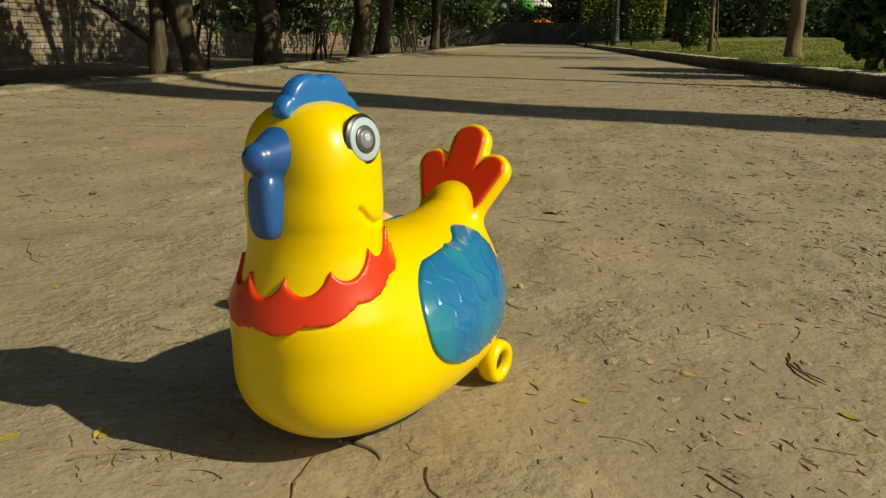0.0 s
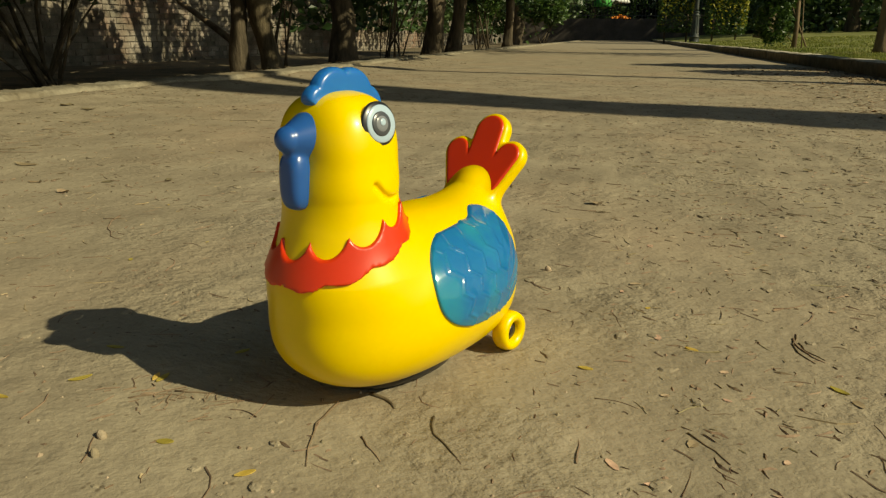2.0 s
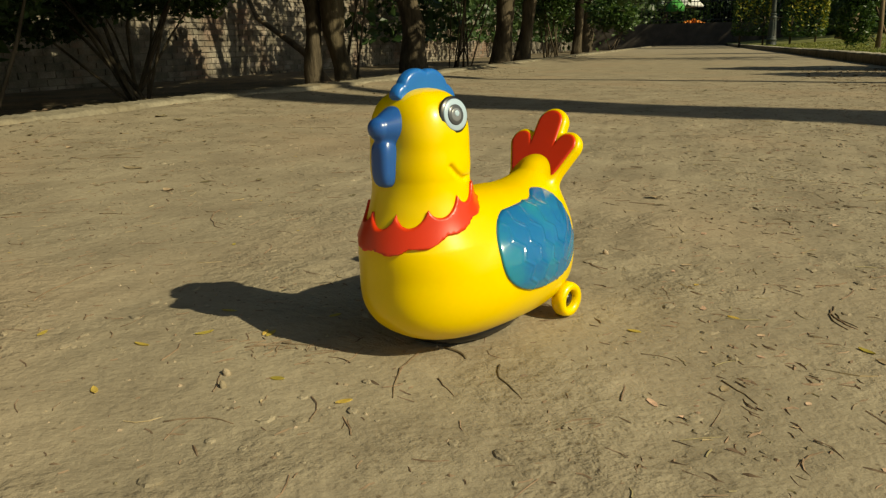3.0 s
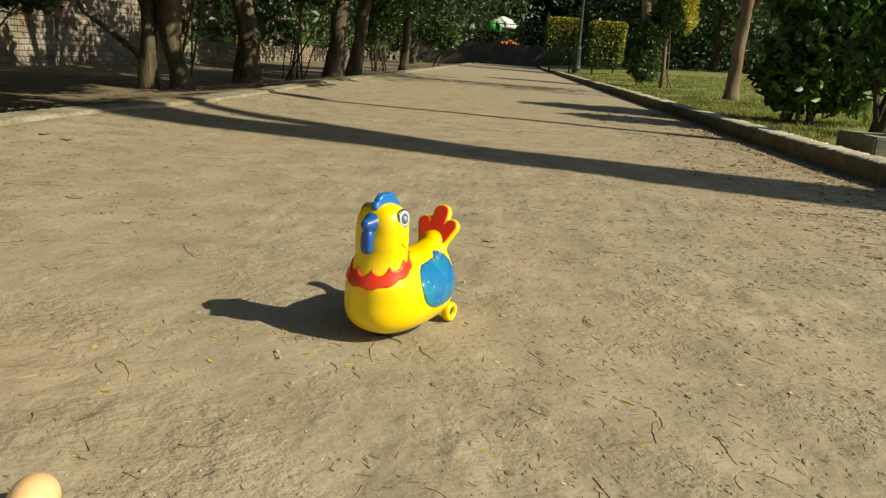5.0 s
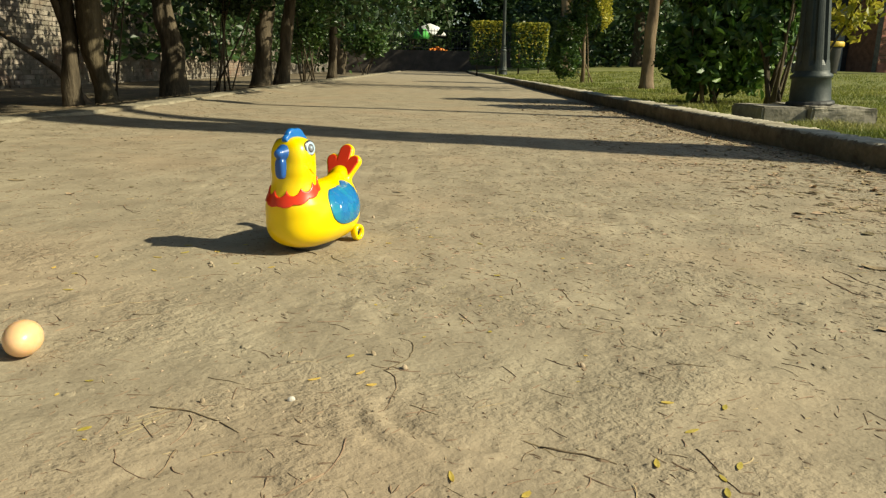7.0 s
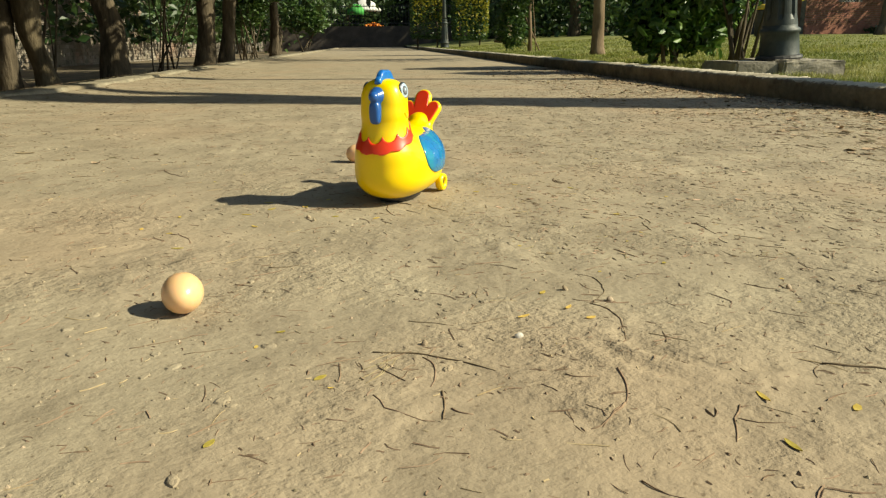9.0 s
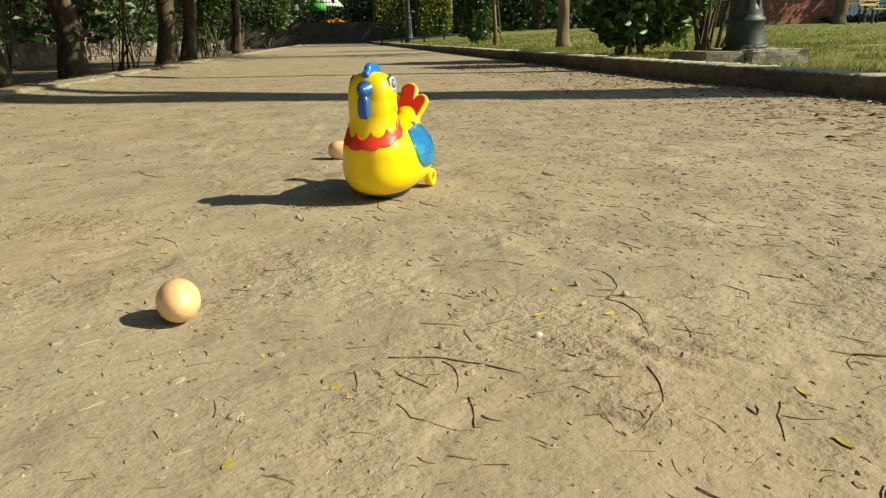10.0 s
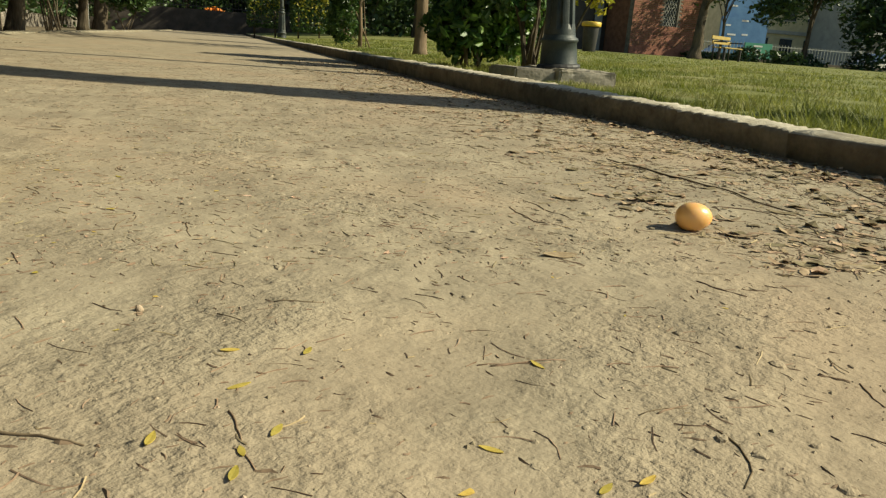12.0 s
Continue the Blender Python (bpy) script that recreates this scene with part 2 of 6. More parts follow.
def box(bm, x0, x1, y0, y1, z0, z1, bevel=0.0):
    vs = [bm.verts.new(p) for p in ((x0, y0, z0), (x1, y0, z0), (x1, y1, z0), (x0, y1, z0), (x0, y0, z1), (x1, y0, z1), (x1, y1, z1), (x0, y1, z1))]
    fs = [bm.faces.new([vs[i] for i in f]) for f in ((3, 2, 1, 0), (4, 5, 6, 7), (0, 1, 5, 4), (1, 2, 6, 5), (2, 3, 7, 6), (3, 0, 4, 7))]
    if bevel:
        bmesh.ops.bevel(bm, geom=list({e for f in fs for e in f.edges}), offset=bevel, segments=2, affect="EDGES")
    return bm


def tube(points, radii, seg=8, rough=0.0, cap=True):
    """A tapered tube along points: verts and faces."""
    pts = [Vector(p) for p in points]
    verts, faces = [], []
    side = None
    for i, p in enumerate(pts):
        d = (pts[min(i + 1, len(pts) - 1)] - pts[max(i - 1, 0)]).normalized()
        if side is None:
            side = d.orthogonal().normalized()
        side = (side - d * side.dot(d)).normalized()
        up = d.cross(side)
        for k in range(seg):
            a = 2 * math.pi * k / seg
            w = side * math.cos(a) + up * math.sin(a)
            r = radii[i] * (1 + rough * noise.noise(p * 3 + w * 1.5))
            verts.append(p + w * r)
    for i in range(len(pts) - 1):
        for k in range(seg):
            a, b = i * seg + k, i * seg + (k + 1) % seg
            faces.append((a, b, b + seg, a + seg))
    if cap:
        faces.append(tuple(range(seg - 1, -1, -1)))
        faces.append(tuple(range((len(pts) - 1) * seg, len(pts) * seg)))
    return [tuple(v) for v in verts], faces


def lathe(profile, seg=24):
    verts, faces = [], []
    for r, z in profile:
        for k in range(seg):
            a = 2 * math.pi * k / seg
            verts.append((r * math.cos(a), r * math.sin(a), z))
    for i in range(len(profile) - 1):
        for k in range(seg):
            a, b = i * seg + k, i * seg + (k + 1) % seg
            faces.append((a, b, b + seg, a + seg))
    faces.append(tuple(range(seg - 1, -1, -1)))
    faces.append(tuple(range((len(profile) - 1) * seg, len(profile) * seg)))
    return verts, faces


def leaves(centres, size, rng, hang=0.3, wide=0.5, spread=0.35, oval=False):
    """One leaf folded along its rib at each centre, pointed or oval; verts and faces as arrays."""
    n = len(centres)
    d = rng.normal(size=(n, 3))
    d[:, 2] = d[:, 2] * 0.6 - hang
    d /= np.linalg.norm(d, axis=1)[:, None]
    r = rng.normal(size=(n, 3))
    s = np.cross(d, r)
    s /= np.linalg.norm(s, axis=1)[:, None] + 1e-9
    u = np.cross(s, d)
    ln = size * (1 + spread * rng.uniform(-1, 1, size=(n, 1)))
    base = centres - d * ln * 0.5
    mid = centres - u * ln * 0.06
    if oval:
        tip = centres + d * ln * 0.5 - u * ln * 0.12
        low, high = centres - d * ln * 0.24 + u * ln * 0.05, centres + d * ln * 0.2 + u * ln * 0.03
        out, inn = s * ln * wide * 0.46, s * ln * wide * 0.4
        v = np.stack([base, low + out, high + inn, tip, high - inn, low - out], axis=1).reshape(-1, 3)
        i = np.arange(n)[:, None] * 6
        return v, np.concatenate([i + np.array([[0, 1, 2, 3]]), i + np.array([[0, 3, 4, 5]])], axis=0)
    v = np.stack([base, mid + s * ln * wide * 0.5 + u * ln * 0.1, centres + d * ln * 0.5 - u * ln * 0.05, mid - s * ln * wide * 0.5 + u * ln * 0.1], axis=1).reshape(-1, 3)
    i = np.arange(n)[:, None] * 4
    f = np.concatenate([i + np.array([[0, 1, 2]]), i + np.array([[0, 2, 3]])], axis=0)
    return v, f


# ---- the lie of the land ----
GROOVES = [(0.136, -0.115, 0.078, 175, 275, 0.0026), (0.157, -0.096, 0.078, 175, 280, 0.0026), (0.168, -0.083, 0.09, 200, 275, 0.0022), (-0.044, -0.273, 0.07, 20, 160, 0.0026)]


def ground_z(x, y):
    near = max(0.0, 1 - max(0, math.hypot(x - 0.1, y - 0.4) - 1.2) / 1.5)
    z = 0.0045 * noise.noise((x * 1.7, y * 1.7, 0))
    z -= 0.2 * min(1.0, max(0.0, -1.84 + 0.05 * max(0.0, min(6.0, 2 - y)) - 0.005 * max(0.0, min(y, 34) - 2) - x) / 1.2)
    z -= 0.12 * min(1.0, max(0.0, x - 1.64 + 0.015 * max(0.0, min(y, 32))) / 0.06)
    # earth washed up against the low kerb
    if -1.86 < x < -1.0 and 0.6 < y < 14:
        edge = -1.7 - 0.005 * (y - 2)
        up = max(0.0, 1 - (x - edge) / 0.55) ** 2 if x > edge else max(0.0, 1 - (edge - x) / 0.08)
        z += 0.026 * up * min(1.0, (y - 0.6) / 1.2) * min(1.0, (14 - y) / 4) * (0.85 + 0.5 * noise.noise((x * 2, y * 2.3, 17)))
    if near > 0:
        # trodden crust: flat flakes broken by sharp edges, rougher in patches
        tread = 0.0010 + 0.0034 * max(0, noise.noise((x * 3.1, y * 3.1, 11)) + 0.22 + 0.25 * min(1.0, max(0.0, y - 0.25)))
        crust = 0.9 * noise.noise((x * 23, y * 23, 5)) + 1.1 * max(-0.12, min(0.16, noise.noise((x * 38, y * 44, 8)))) + 0.7 * max(-0.15, min(0.12, noise.noise((x * 70, y * 80, 2))))
        z += near * (0.003 * noise.noise((x * 9, y * 9, 3)) + tread * crust)
        for cx, cy, r, a0, a1, depth in GROOVES:
            d = math.hypot(x - cx, y - cy) - r
            a = math.degrees(math.atan2(y - cy, x - cx)) % 360
            if a0 < a < a1 and abs(d) < 0.03:
                z += depth * (-math.exp(-(d / 0.007) ** 2) + 0.6 * math.exp(-((d - 0.015) / 0.008) ** 2)) * (0.7 + 0.5 * noise.noise((a * 0.05, r * 30, 1)))
    return z


def axis(fine, lo, hi, mid, mlo, mhi, far):
    a = list(np.arange(lo, hi + 1e-6, fine))
    left = list(np.arange(lo - mid, mlo, -mid))
    right = list(np.arange(hi + mid, mhi, mid))
    step, v, out = mid * 2, right[-1], []
    while v < far:
        v += step
        step *= 1.35
        out.append(v)
    step, v, inn = mid * 2, left[-1], []
    while v > -far:
        v -= step
        step *= 1.35
        inn.append(v)
    return inn[::-1] + left[::-1] + a + right + out


def build_ground():
    xs = axis(0.0055, -0.5, 0.75, 0.04, -2.4, 2.0, 900)
    ys = axis(0.0055, -0.42, 0.75, 0.04, -1.5, 4.0, 900)
    verts = [(x, y, ground_z(x, y)) for y in ys for x in xs]
    w = len(xs)
    faces = [(j * w + i, j * w + i + 1, (j + 1) * w + i + 1, (j + 1) * w + i) for j in range(len(ys) - 1) for i in range(w - 1)]
    ob = mesh_ob("ground", verts, faces, M_DIRT, True)
    tagged(ob, "dry trodden dirt path with small clods and scuff marks", "ground", kind="structure")


build_ground()


def poly(points):
    """A smooth line x(y) through (y, x) rows."""
    ys, xs = [p[0] for p in points], [p[1] for p in points]
    return lambda y: float(np.interp(y, ys, xs))


kerb_right = poly([(-4, 1.66), (0, 1.64), (0.6, 1.625), (0.9, 1.608), (1.15, 1.6), (1.4, 1.58), (1.65, 1.545), (2, 1.505), (2.6, 1.465), (3.3, 1.43), (7.5, 1.42), (12, 1.38), (22, 1.28), (32, 1.15)])
kerb_left = poly([(-4, -1.3), (0, -1.58), (1.2, -1.7), (2.0, -1.76), (2.7, -1.7), (3.4, -1.64), (4.8, -1.66), (8, -1.72), (14, -1.78), (24, -1.83), (34, -1.9)])


def build_kerb(name, line, side, high, wide, y0, y1, stone, label, mat, top_mat, ramp=0.0, settle=lambda y: 1.0):
    """A row of cast kerb stones, sunk into the earth where settle(y) is below 1."""
    top = thing(name, label, "kerb", kind="structure")
    rnd = random.Random(5 + side)
    y = y0
    while y < y1:
        ln = stone * rnd.uniform(0.85, 1.15) * (1 if y < 12 else 2)
        n = max(4, int(ln / (0.011 if -0.6 < y < 4.5 else 0.15)))
        verts, faces = [], []
        prof = [(0.01 - 2 * ramp, -0.06), (0.006 - ramp, 0.2 * high), (0.002 - 0.5 * ramp, 0.5 * high), (0.0, 0.82 * high), (0.004, 0.93 * high), (0.014, 0.99 * high), (wide * 0.35, high), (wide * 0.65, high), (wide - 0.014, 0.99 * high), (wide - 0.004, 0.92 * high), (wide, -0.06)]
        dz, dx = rnd.uniform(-0.002, 0.002), rnd.uniform(-0.003, 0.003)
        for i in range(n + 1):
            yy = y + (ln - 0.005) * i / n
            for px, pz in prof:
                q = (yy * 9, px * 14, pz * 14)
                edge = 0.007 if 0.75 * high < pz < high else 0.003
                chip = 0.0022 * noise.noise(q) + 0.002 * noise.noise((yy * 31, px * 40, pz * 40)) + edge * noise.noise((yy * 85, px * 90, pz * 90))
                verts.append((line(yy) + side * (px + dx + chip), yy, pz * settle(yy) + dz + (chip if pz > 0.5 * high else 0)))
        k = len(prof)
        for i in range(n):
            for j in range(k - 1):
                a = i * k + j
                q = (a, a + 1, a + k + 1, a + k)
                faces.append(q if side < 0 else q[::-1])
        faces.append(tuple(range(k)) if side > 0 else tuple(range(k))[::-1])
        faces.append(tuple(range(n * k, (n + 1) * k))[::-1] if side > 0 else tuple(range(n * k, (n + 1) * k)))
        stone_ob = mesh_ob("kerb_stone", verts, faces, mat, True, top)
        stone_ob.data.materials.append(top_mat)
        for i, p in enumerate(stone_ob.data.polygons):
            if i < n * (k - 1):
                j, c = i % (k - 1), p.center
                # ragged border between the lit top colour and the shaded side colour
                ragged = noise.noise((c.y * 22, 3, side)) + 0.5 * noise.noise((c.y * 60, 5, j))
                if 5 <= j <= 7 or (j in (4, 8) and ragged > -0.1):
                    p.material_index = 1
        y += ln
    return top


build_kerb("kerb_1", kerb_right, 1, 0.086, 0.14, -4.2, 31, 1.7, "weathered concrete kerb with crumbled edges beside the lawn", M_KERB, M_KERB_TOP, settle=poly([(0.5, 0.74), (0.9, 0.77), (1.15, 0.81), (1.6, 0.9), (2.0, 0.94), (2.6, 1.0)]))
build_kerb("kerb_2", kerb_left, -1, 0.032, 0.15, -4.2, 33, 1.3, "low worn concrete kerb beside the tree bed", M_KERB_LOW, M_KERB_LOW, 0.015)


def build_sheet(name, near_line, side, width, high, mat, label, rise):
    verts, faces = [], []
    ys = list(np.arange(-4, 8, 0.12)) + list(np.arange(8, 60, 0.8))
    us = [0, 0.06, 0.14, 0.25, 0.4, 0.6, 0.9, 1.3, 1.8, 2.5, 3.5, 5, 7, 10, 14, 20, 28, 40, 60]
    us = [u for u in us if u <= width]
    for y in ys:
        for u in us:
            x = near_line(y) + side * (u - 0.02)
            verts.append((x, y, high + rise(u, y) + 0.012 * noise.noise((x * 2.5, y * 2.5, 1)) + 0.006 * noise.noise((x * 9, y * 9, 1))))
    w = len(us)
    for j in range(len(ys) - 1):
        for i in range(w - 1):
            q = (j * w + i, j * w + i + 1, (j + 1) * w + i + 1, (j + 1) * w + i)
            faces.append(q if side > 0 else q[::-1])
    return tagged(mesh_ob(name, verts, faces, mat, True), label, name, kind="structure")


def lawn_rise(u, y):
    d = math.hypot(u, max(0, y - 2))
    return -0.025 * max(0.0, 1 - max(0.0, u - 0.8) / 1.5) + 0.02 * min(1.0, max(0.0, u - 0.9) / 3) + 0.011 * max(0.0, y - 0.8) * min(1, u / 6) + 0.002 * max(0, d - 6)


def lawn_z(x, y):
    u = x - kerb_right(y) - 0.14
    return 0.04 + lawn_rise(u, y)


build_sheet("lawn", lambda y: kerb_right(y) + 0.14, 1, 60, 0.04, M_LAWN, "sunlit park lawn of short dry-tipped grass", lawn_rise)
build_sheet("tree_bed", lambda y: kerb_left(y) - 0.13, -1, 7, 0.02, M_BED, "dry shaded soil bed strewn with dead leaves", lambda u, y: -0.19 * min(1, u / 1.5))



# ---- implicit shapes, in millimetres ----
def implicit(f, lo, hi, h):
    """The surface f = 0 inside the box, as verts and quads."""
    ax = [np.arange(lo[i], hi[i] + h, h) for i in range(3)]
    X, Y, Z = np.meshgrid(*ax, indexing="ij")
    F = f(X, Y, Z)
    S = F < 0
    n = [a - 1 for a in F.shape]
    acc, cnt = np.zeros((*n, 3)), np.zeros(n)
    quads = []
    ids = np.full(n, -1)
    edges = []
    P = np.stack([X, Y, Z], -1)
    for a in range(3):
        o1, o2 = [(1, 2), (2, 0), (0, 1)][a]
        s0, s1 = [slice(None)] * 3, [slice(None)] * 3
        s0[a], s1[a] = slice(None, -1), slice(1, None)
        s0, s1 = tuple(s0), tuple(s1)
        cross = S[s0] != S[s1]
        den = F[s0] - F[s1]
        t = np.where(cross, F[s0] / np.where(np.abs(den) < 1e-12, 1, den), 0)
        p = P[s0] + (P[s1] - P[s0]) * t[..., None]
        for d1 in (0, 1):
            for d2 in (0, 1):
                sl = [slice(None)] * 3
                sl[o1] = slice(d1, F.shape[o1] - 1 + d1)
                sl[o2] = slice(d2, F.shape[o2] - 1 + d2)
                sl = tuple(sl)
                acc += np.where(cross[sl][..., None], p[sl], 0)
                cnt += cross[sl]
        edges.append((a, o1, o2, cross, S[s0]))
    used = cnt > 0
    ids[used] = np.arange(used.sum())
    V = acc[used] / cnt[used][:, None]
    for a, o1, o2, cross, inside in edges:
        idx = np.argwhere(cross)
        ok = (idx[:, o1] > 0) & (idx[:, o2] > 0) & (idx[:, o1] < F.shape[o1] - 1) & (idx[:, o2] < F.shape[o2] - 1)
        idx = idx[ok]
        flip = ~inside[tuple(idx.T)]
        corner = []
        for d1, d2 in ((1, 1), (0, 1), (0, 0), (1, 0)):
            c = idx.copy()
            c[:, o1] -= d1
            c[:, o2] -= d2
            corner.append(ids[tuple(c.T)])
        q = np.stack(corner, 1)
        q[flip] = q[flip][:, ::-1]
        quads.append(q)
    for _ in range(4):
        e = 0.05
        v = f(V[:, 0], V[:, 1], V[:, 2])
        g = np.stack([f(V[:, 0] + e, V[:, 1], V[:, 2]) - v, f(V[:, 0], V[:, 1] + e, V[:, 2]) - v, f(V[:, 0], V[:, 1], V[:, 2] + e) - v], 1) / e
        step = v[:, None] * g / (np.sum(g * g, 1)[:, None] + 1e-6)
        ln = np.linalg.norm(step, axis=1)[:, None]
        V = V - step * np.minimum(1, 0.3 * h / (ln + 1e-9))
    return V * 0.001, np.concatenate(quads)


def ell(x, y, z, c, s, n=2.0):
    q = (np.abs((x - c[0]) / s[0]) ** n + np.abs((y - c[1]) / s[1]) ** n + np.abs((z - c[2]) / s[2]) ** n) ** (1 / n)
    return (q - 1) * min(s)


def cone(x, y, z, a, b, ra, rb, sy=1.0):
    """A rounded bar from a to b, radius ra to rb, flattened in y by sy."""
    d = np.array(b, float) - np.array(a, float)
    px, py, pz = x - a[0], (y - a[1]), z - a[2]
    t = np.clip((px * d[0] + py * d[1] + pz * d[2]) / d.dot(d), 0, 1)
    return np.sqrt((px - t * d[0]) ** 2 + ((py - t * d[1]) / sy) ** 2 + (pz - t * d[2]) ** 2) - (ra + t * (rb - ra))


def blend(a, b, k):
    h = np.maximum(k - np.abs(a - b), 0) / k
    return np.minimum(a, b) - h * h * k / 4


def fan(x, y, z, inset, half, middle):
    """A fan of three rounded lobes, leaning back, as a rounded plate."""
    s = (x + 69) * -0.52 + (z - 96) * 0.854
    d = (x + 69) * 0.854 + (z - 96) * 0.52 - middle
    g = cone(s, y, y * 0, (0, 0, 0), (50, 0, 0), 15, 13.5)
    for k in (-1, 1):
        g = blend(g, cone(s, y, y * 0, (2, k * 8, 0), (33, k * 21, 0), 12, 11.5), 1.5)
    g = g + inset
    r = min(half * 0.7, 5.0)
    w0, w1 = g + r, np.abs(d) - half + r
    return np.minimum(np.maximum(w0, w1), 0) + np.sqrt(np.maximum(w0, 0) ** 2 + np.maximum(w1, 0) ** 2) - r


def hen_tail(x, y, z):
    return fan(x, y, z, 0.0, 4.8, 0.0)


def hen_shell(x, y, z):
    # pear-shaped in front, nearly square in side view
    wide = 57 - 0.0038 * np.maximum(z - 45, 0) ** 2 - 0.05 * np.maximum(-x, 0)
    side = (np.abs((x + 0.5) / 94) ** 3.0 + np.abs((z - 53) / 50) ** 3.0) ** (1 / 3.0)
    f = ((side ** 2.3 + np.abs(y / np.maximum(wide, 20)) ** 2.3) ** (1 / 2.3) - 1) * 50
    f = blend(f, cone(x, y, z, (51.5, 0, 78), (53, 0, 120), 40, 28.5, 1.06), 9)
    f = blend(f, ell(x, y, z, (53, 0, 139), (27.5, 31.5, 36.5), 2.7), 9)
    f = blend(f, cone(x, y, z, (-60, 0, 78), (-74, 0, 99), 27, 17), 14)
    return blend(f, hen_tail(x, y, z), 7)


def hen_body(x, y, z):
    f = hen_shell(x, y, z)
    for s in (-1, 1):
        line = [(57, 31.4, 128), (51, 31.9, 122), (44, 30.6, 119), (37, 27.8, 120)]
        for i in range(3):
            a, b = line[i], line[i + 1]
            f = -blend(-f, cone(x, y, z, (a[0], s * a[1], a[2]), (b[0], s * b[1], b[2]), 1.6 if i == 0 else 1.2, 1.3 if i < 2 else 0.5), 2.0)
        f = -blend(-f, cone(x, y, z, (34, s * 24.8, 123), (32, s * 23.6, 130), 0.5, 1.1), 2.0)
    # screw holes, and the hollow above each wheel
    for hx, hy, hz in ((56, -56, 38), (64, -31, 164), (56, 56, 38)):
        f = np.maximum(f, -(np.sqrt((x - hx) ** 2 + ((y - hy) * 0.35) ** 2 + (z - hz) ** 2) - 2.6))
    f = np.maximum(f, -np.maximum(np.sqrt((x + 57.5) ** 2 + (z - 14.5) ** 2) - 15.0, 34 - np.abs(y)))
    return np.maximum(f, 3.2 - z)


def hen_wing(x, y, z):
    """Outline of the wing in the side plane: a broad round front, the rear end swept up to a point; overlapping feathers on it."""
    w = ell(x, y * 0, z, (-13.5, 1, 67), (46, 400, 28), 2.35)
    w = blend(w, cone(x, y * 0, z, (-38, 0, 70), (-45, 0, 84), 20, 15), 10)
    w = np.maximum(w, -(cone(x, y * 0, z, (-6, 0, 133), (30, 0, 124), 40, 33)))
    # pointed feathers in staggered rows over the front, long quills behind, on a pillow-shaped plate
    s = -0.95 * (x - 30) + 0.32 * (z - 66)
    q = (0.95 * (z - 66) + 0.32 * (x - 30)) / 14.0
    front = np.clip((x + 38) / 5, 0, 1)
    feather = 0.0
    for k in range(1, 6):
        tip = 13.0 * k + 6.0 * (1 - 2 * np.abs(((q + 0.5 * (k % 2)) % 1.0) - 0.5))
        feather = np.maximum(feather, 0.8 * np.exp(-((s - tip) / 1.35) ** 2) + 0.45 * np.exp(-np.abs(s - tip + 4) / 4) * (s < tip))
    quill = (1 - front) * 0.45 * np.exp(-((((0.80 * (z - 60) + 0.55 * x) / 8.0) % 1.0 - 0.5) / 0.16) ** 2)
    pillow = 3.2 * np.clip(-w / 16, 0, 1) ** 0.7
    f = hen_shell(x, y, z) - 1.2 - pillow - feather * front - quill
    f = np.maximum(f, w)
    return np.maximum(f, 12 - np.abs(y))


def hen_collar(x, y, z):
    """A band with sharp-tipped, round-bottomed points above and shallow scallops below."""
    a = np.arctan2(y, x - 50)
    p = (a * 5.5 / np.pi + 0.5) % 1.0
    low = 77 + 0.36 * (95 - x)
    shell = hen_shell(x, y, z)
    f = np.maximum(shell - 1.7, z - (low + 20.0 - 9.5 * np.sin(np.pi * p) ** 0.55))
    f = np.maximum(f, low - 2.5 * np.abs(np.sin(a * 5.5)) - z)
    return np.maximum(np.maximum(f, 8 - x), -(shell + 2))


def hen_tail_face(x, y, z):
    return np.maximum(fan(x, y, z, 2.6, 2.6, 3.4), 104 - z)


def hen_comb(x, y, z):
    a = np.arctan2(z - 150, x - 52)
    p = np.clip((a - 0.72) / 2.15, 0, 1)
    out = 27 + 9.0 * np.sin(np.pi * p) ** 0.4 + 2.6 * np.abs(np.cos(np.pi * 3.5 * p)) ** 0.7 * (p > 0.01) * (p < 0.99)
    g = np.sqrt((x - 52) ** 2 + (z - 150) ** 2) - out + 3.5
    w = np.abs(y) - 5.4 + 3.5 + 0.05 * (g + 12)
    f = np.minimum(np.maximum(g, w), 0) + np.sqrt(np.maximum(g, 0) ** 2 + np.maximum(w, 0) ** 2) - 3.5
    return np.maximum(f, -(hen_shell(x, y, z) + 2))


def hen_beak(x, y, z):
    f = cone(x, y, z, (76, 0, 152.5), (87.5, 0, 152.5), 13.0, 7.0)
    f = blend(f, ell(x, y, z, (82.5, 0, 131), (8.4, 8.0, 15.5), 3.2), 3)
    return np.maximum(f, -(hen_shell(x, y, z) + 2))


def part_mm(name, f, lo, hi, h, mat, parent, label=""):
    v, q = implicit(f, lo, hi, h)
    return tagged(mesh_ob(name, v, q, mat, True, parent), label)


def disc_on(name, centre, normal, r, thick, mat, parent, label="", dome=0.25):
    """A shallow domed disc facing along normal."""
    prof = [(r, 0), (r, thick * 0.55), (r * 0.94, thick * 0.85), (r * 0.6, thick * (1 + dome * 0.6)), (r * 0.2, thick * (1 + dome)), (r * 0.02, thick * (1 + dome))]
    v, f = lathe(prof, 28)
    q = Vector(normal).to_track_quat("Z", "Y").to_matrix()
    v = [tuple(q @ Vector(p) + Vector(centre)) for p in v]
    return tagged(mesh_ob(name, v, f, mat, True, parent), label)


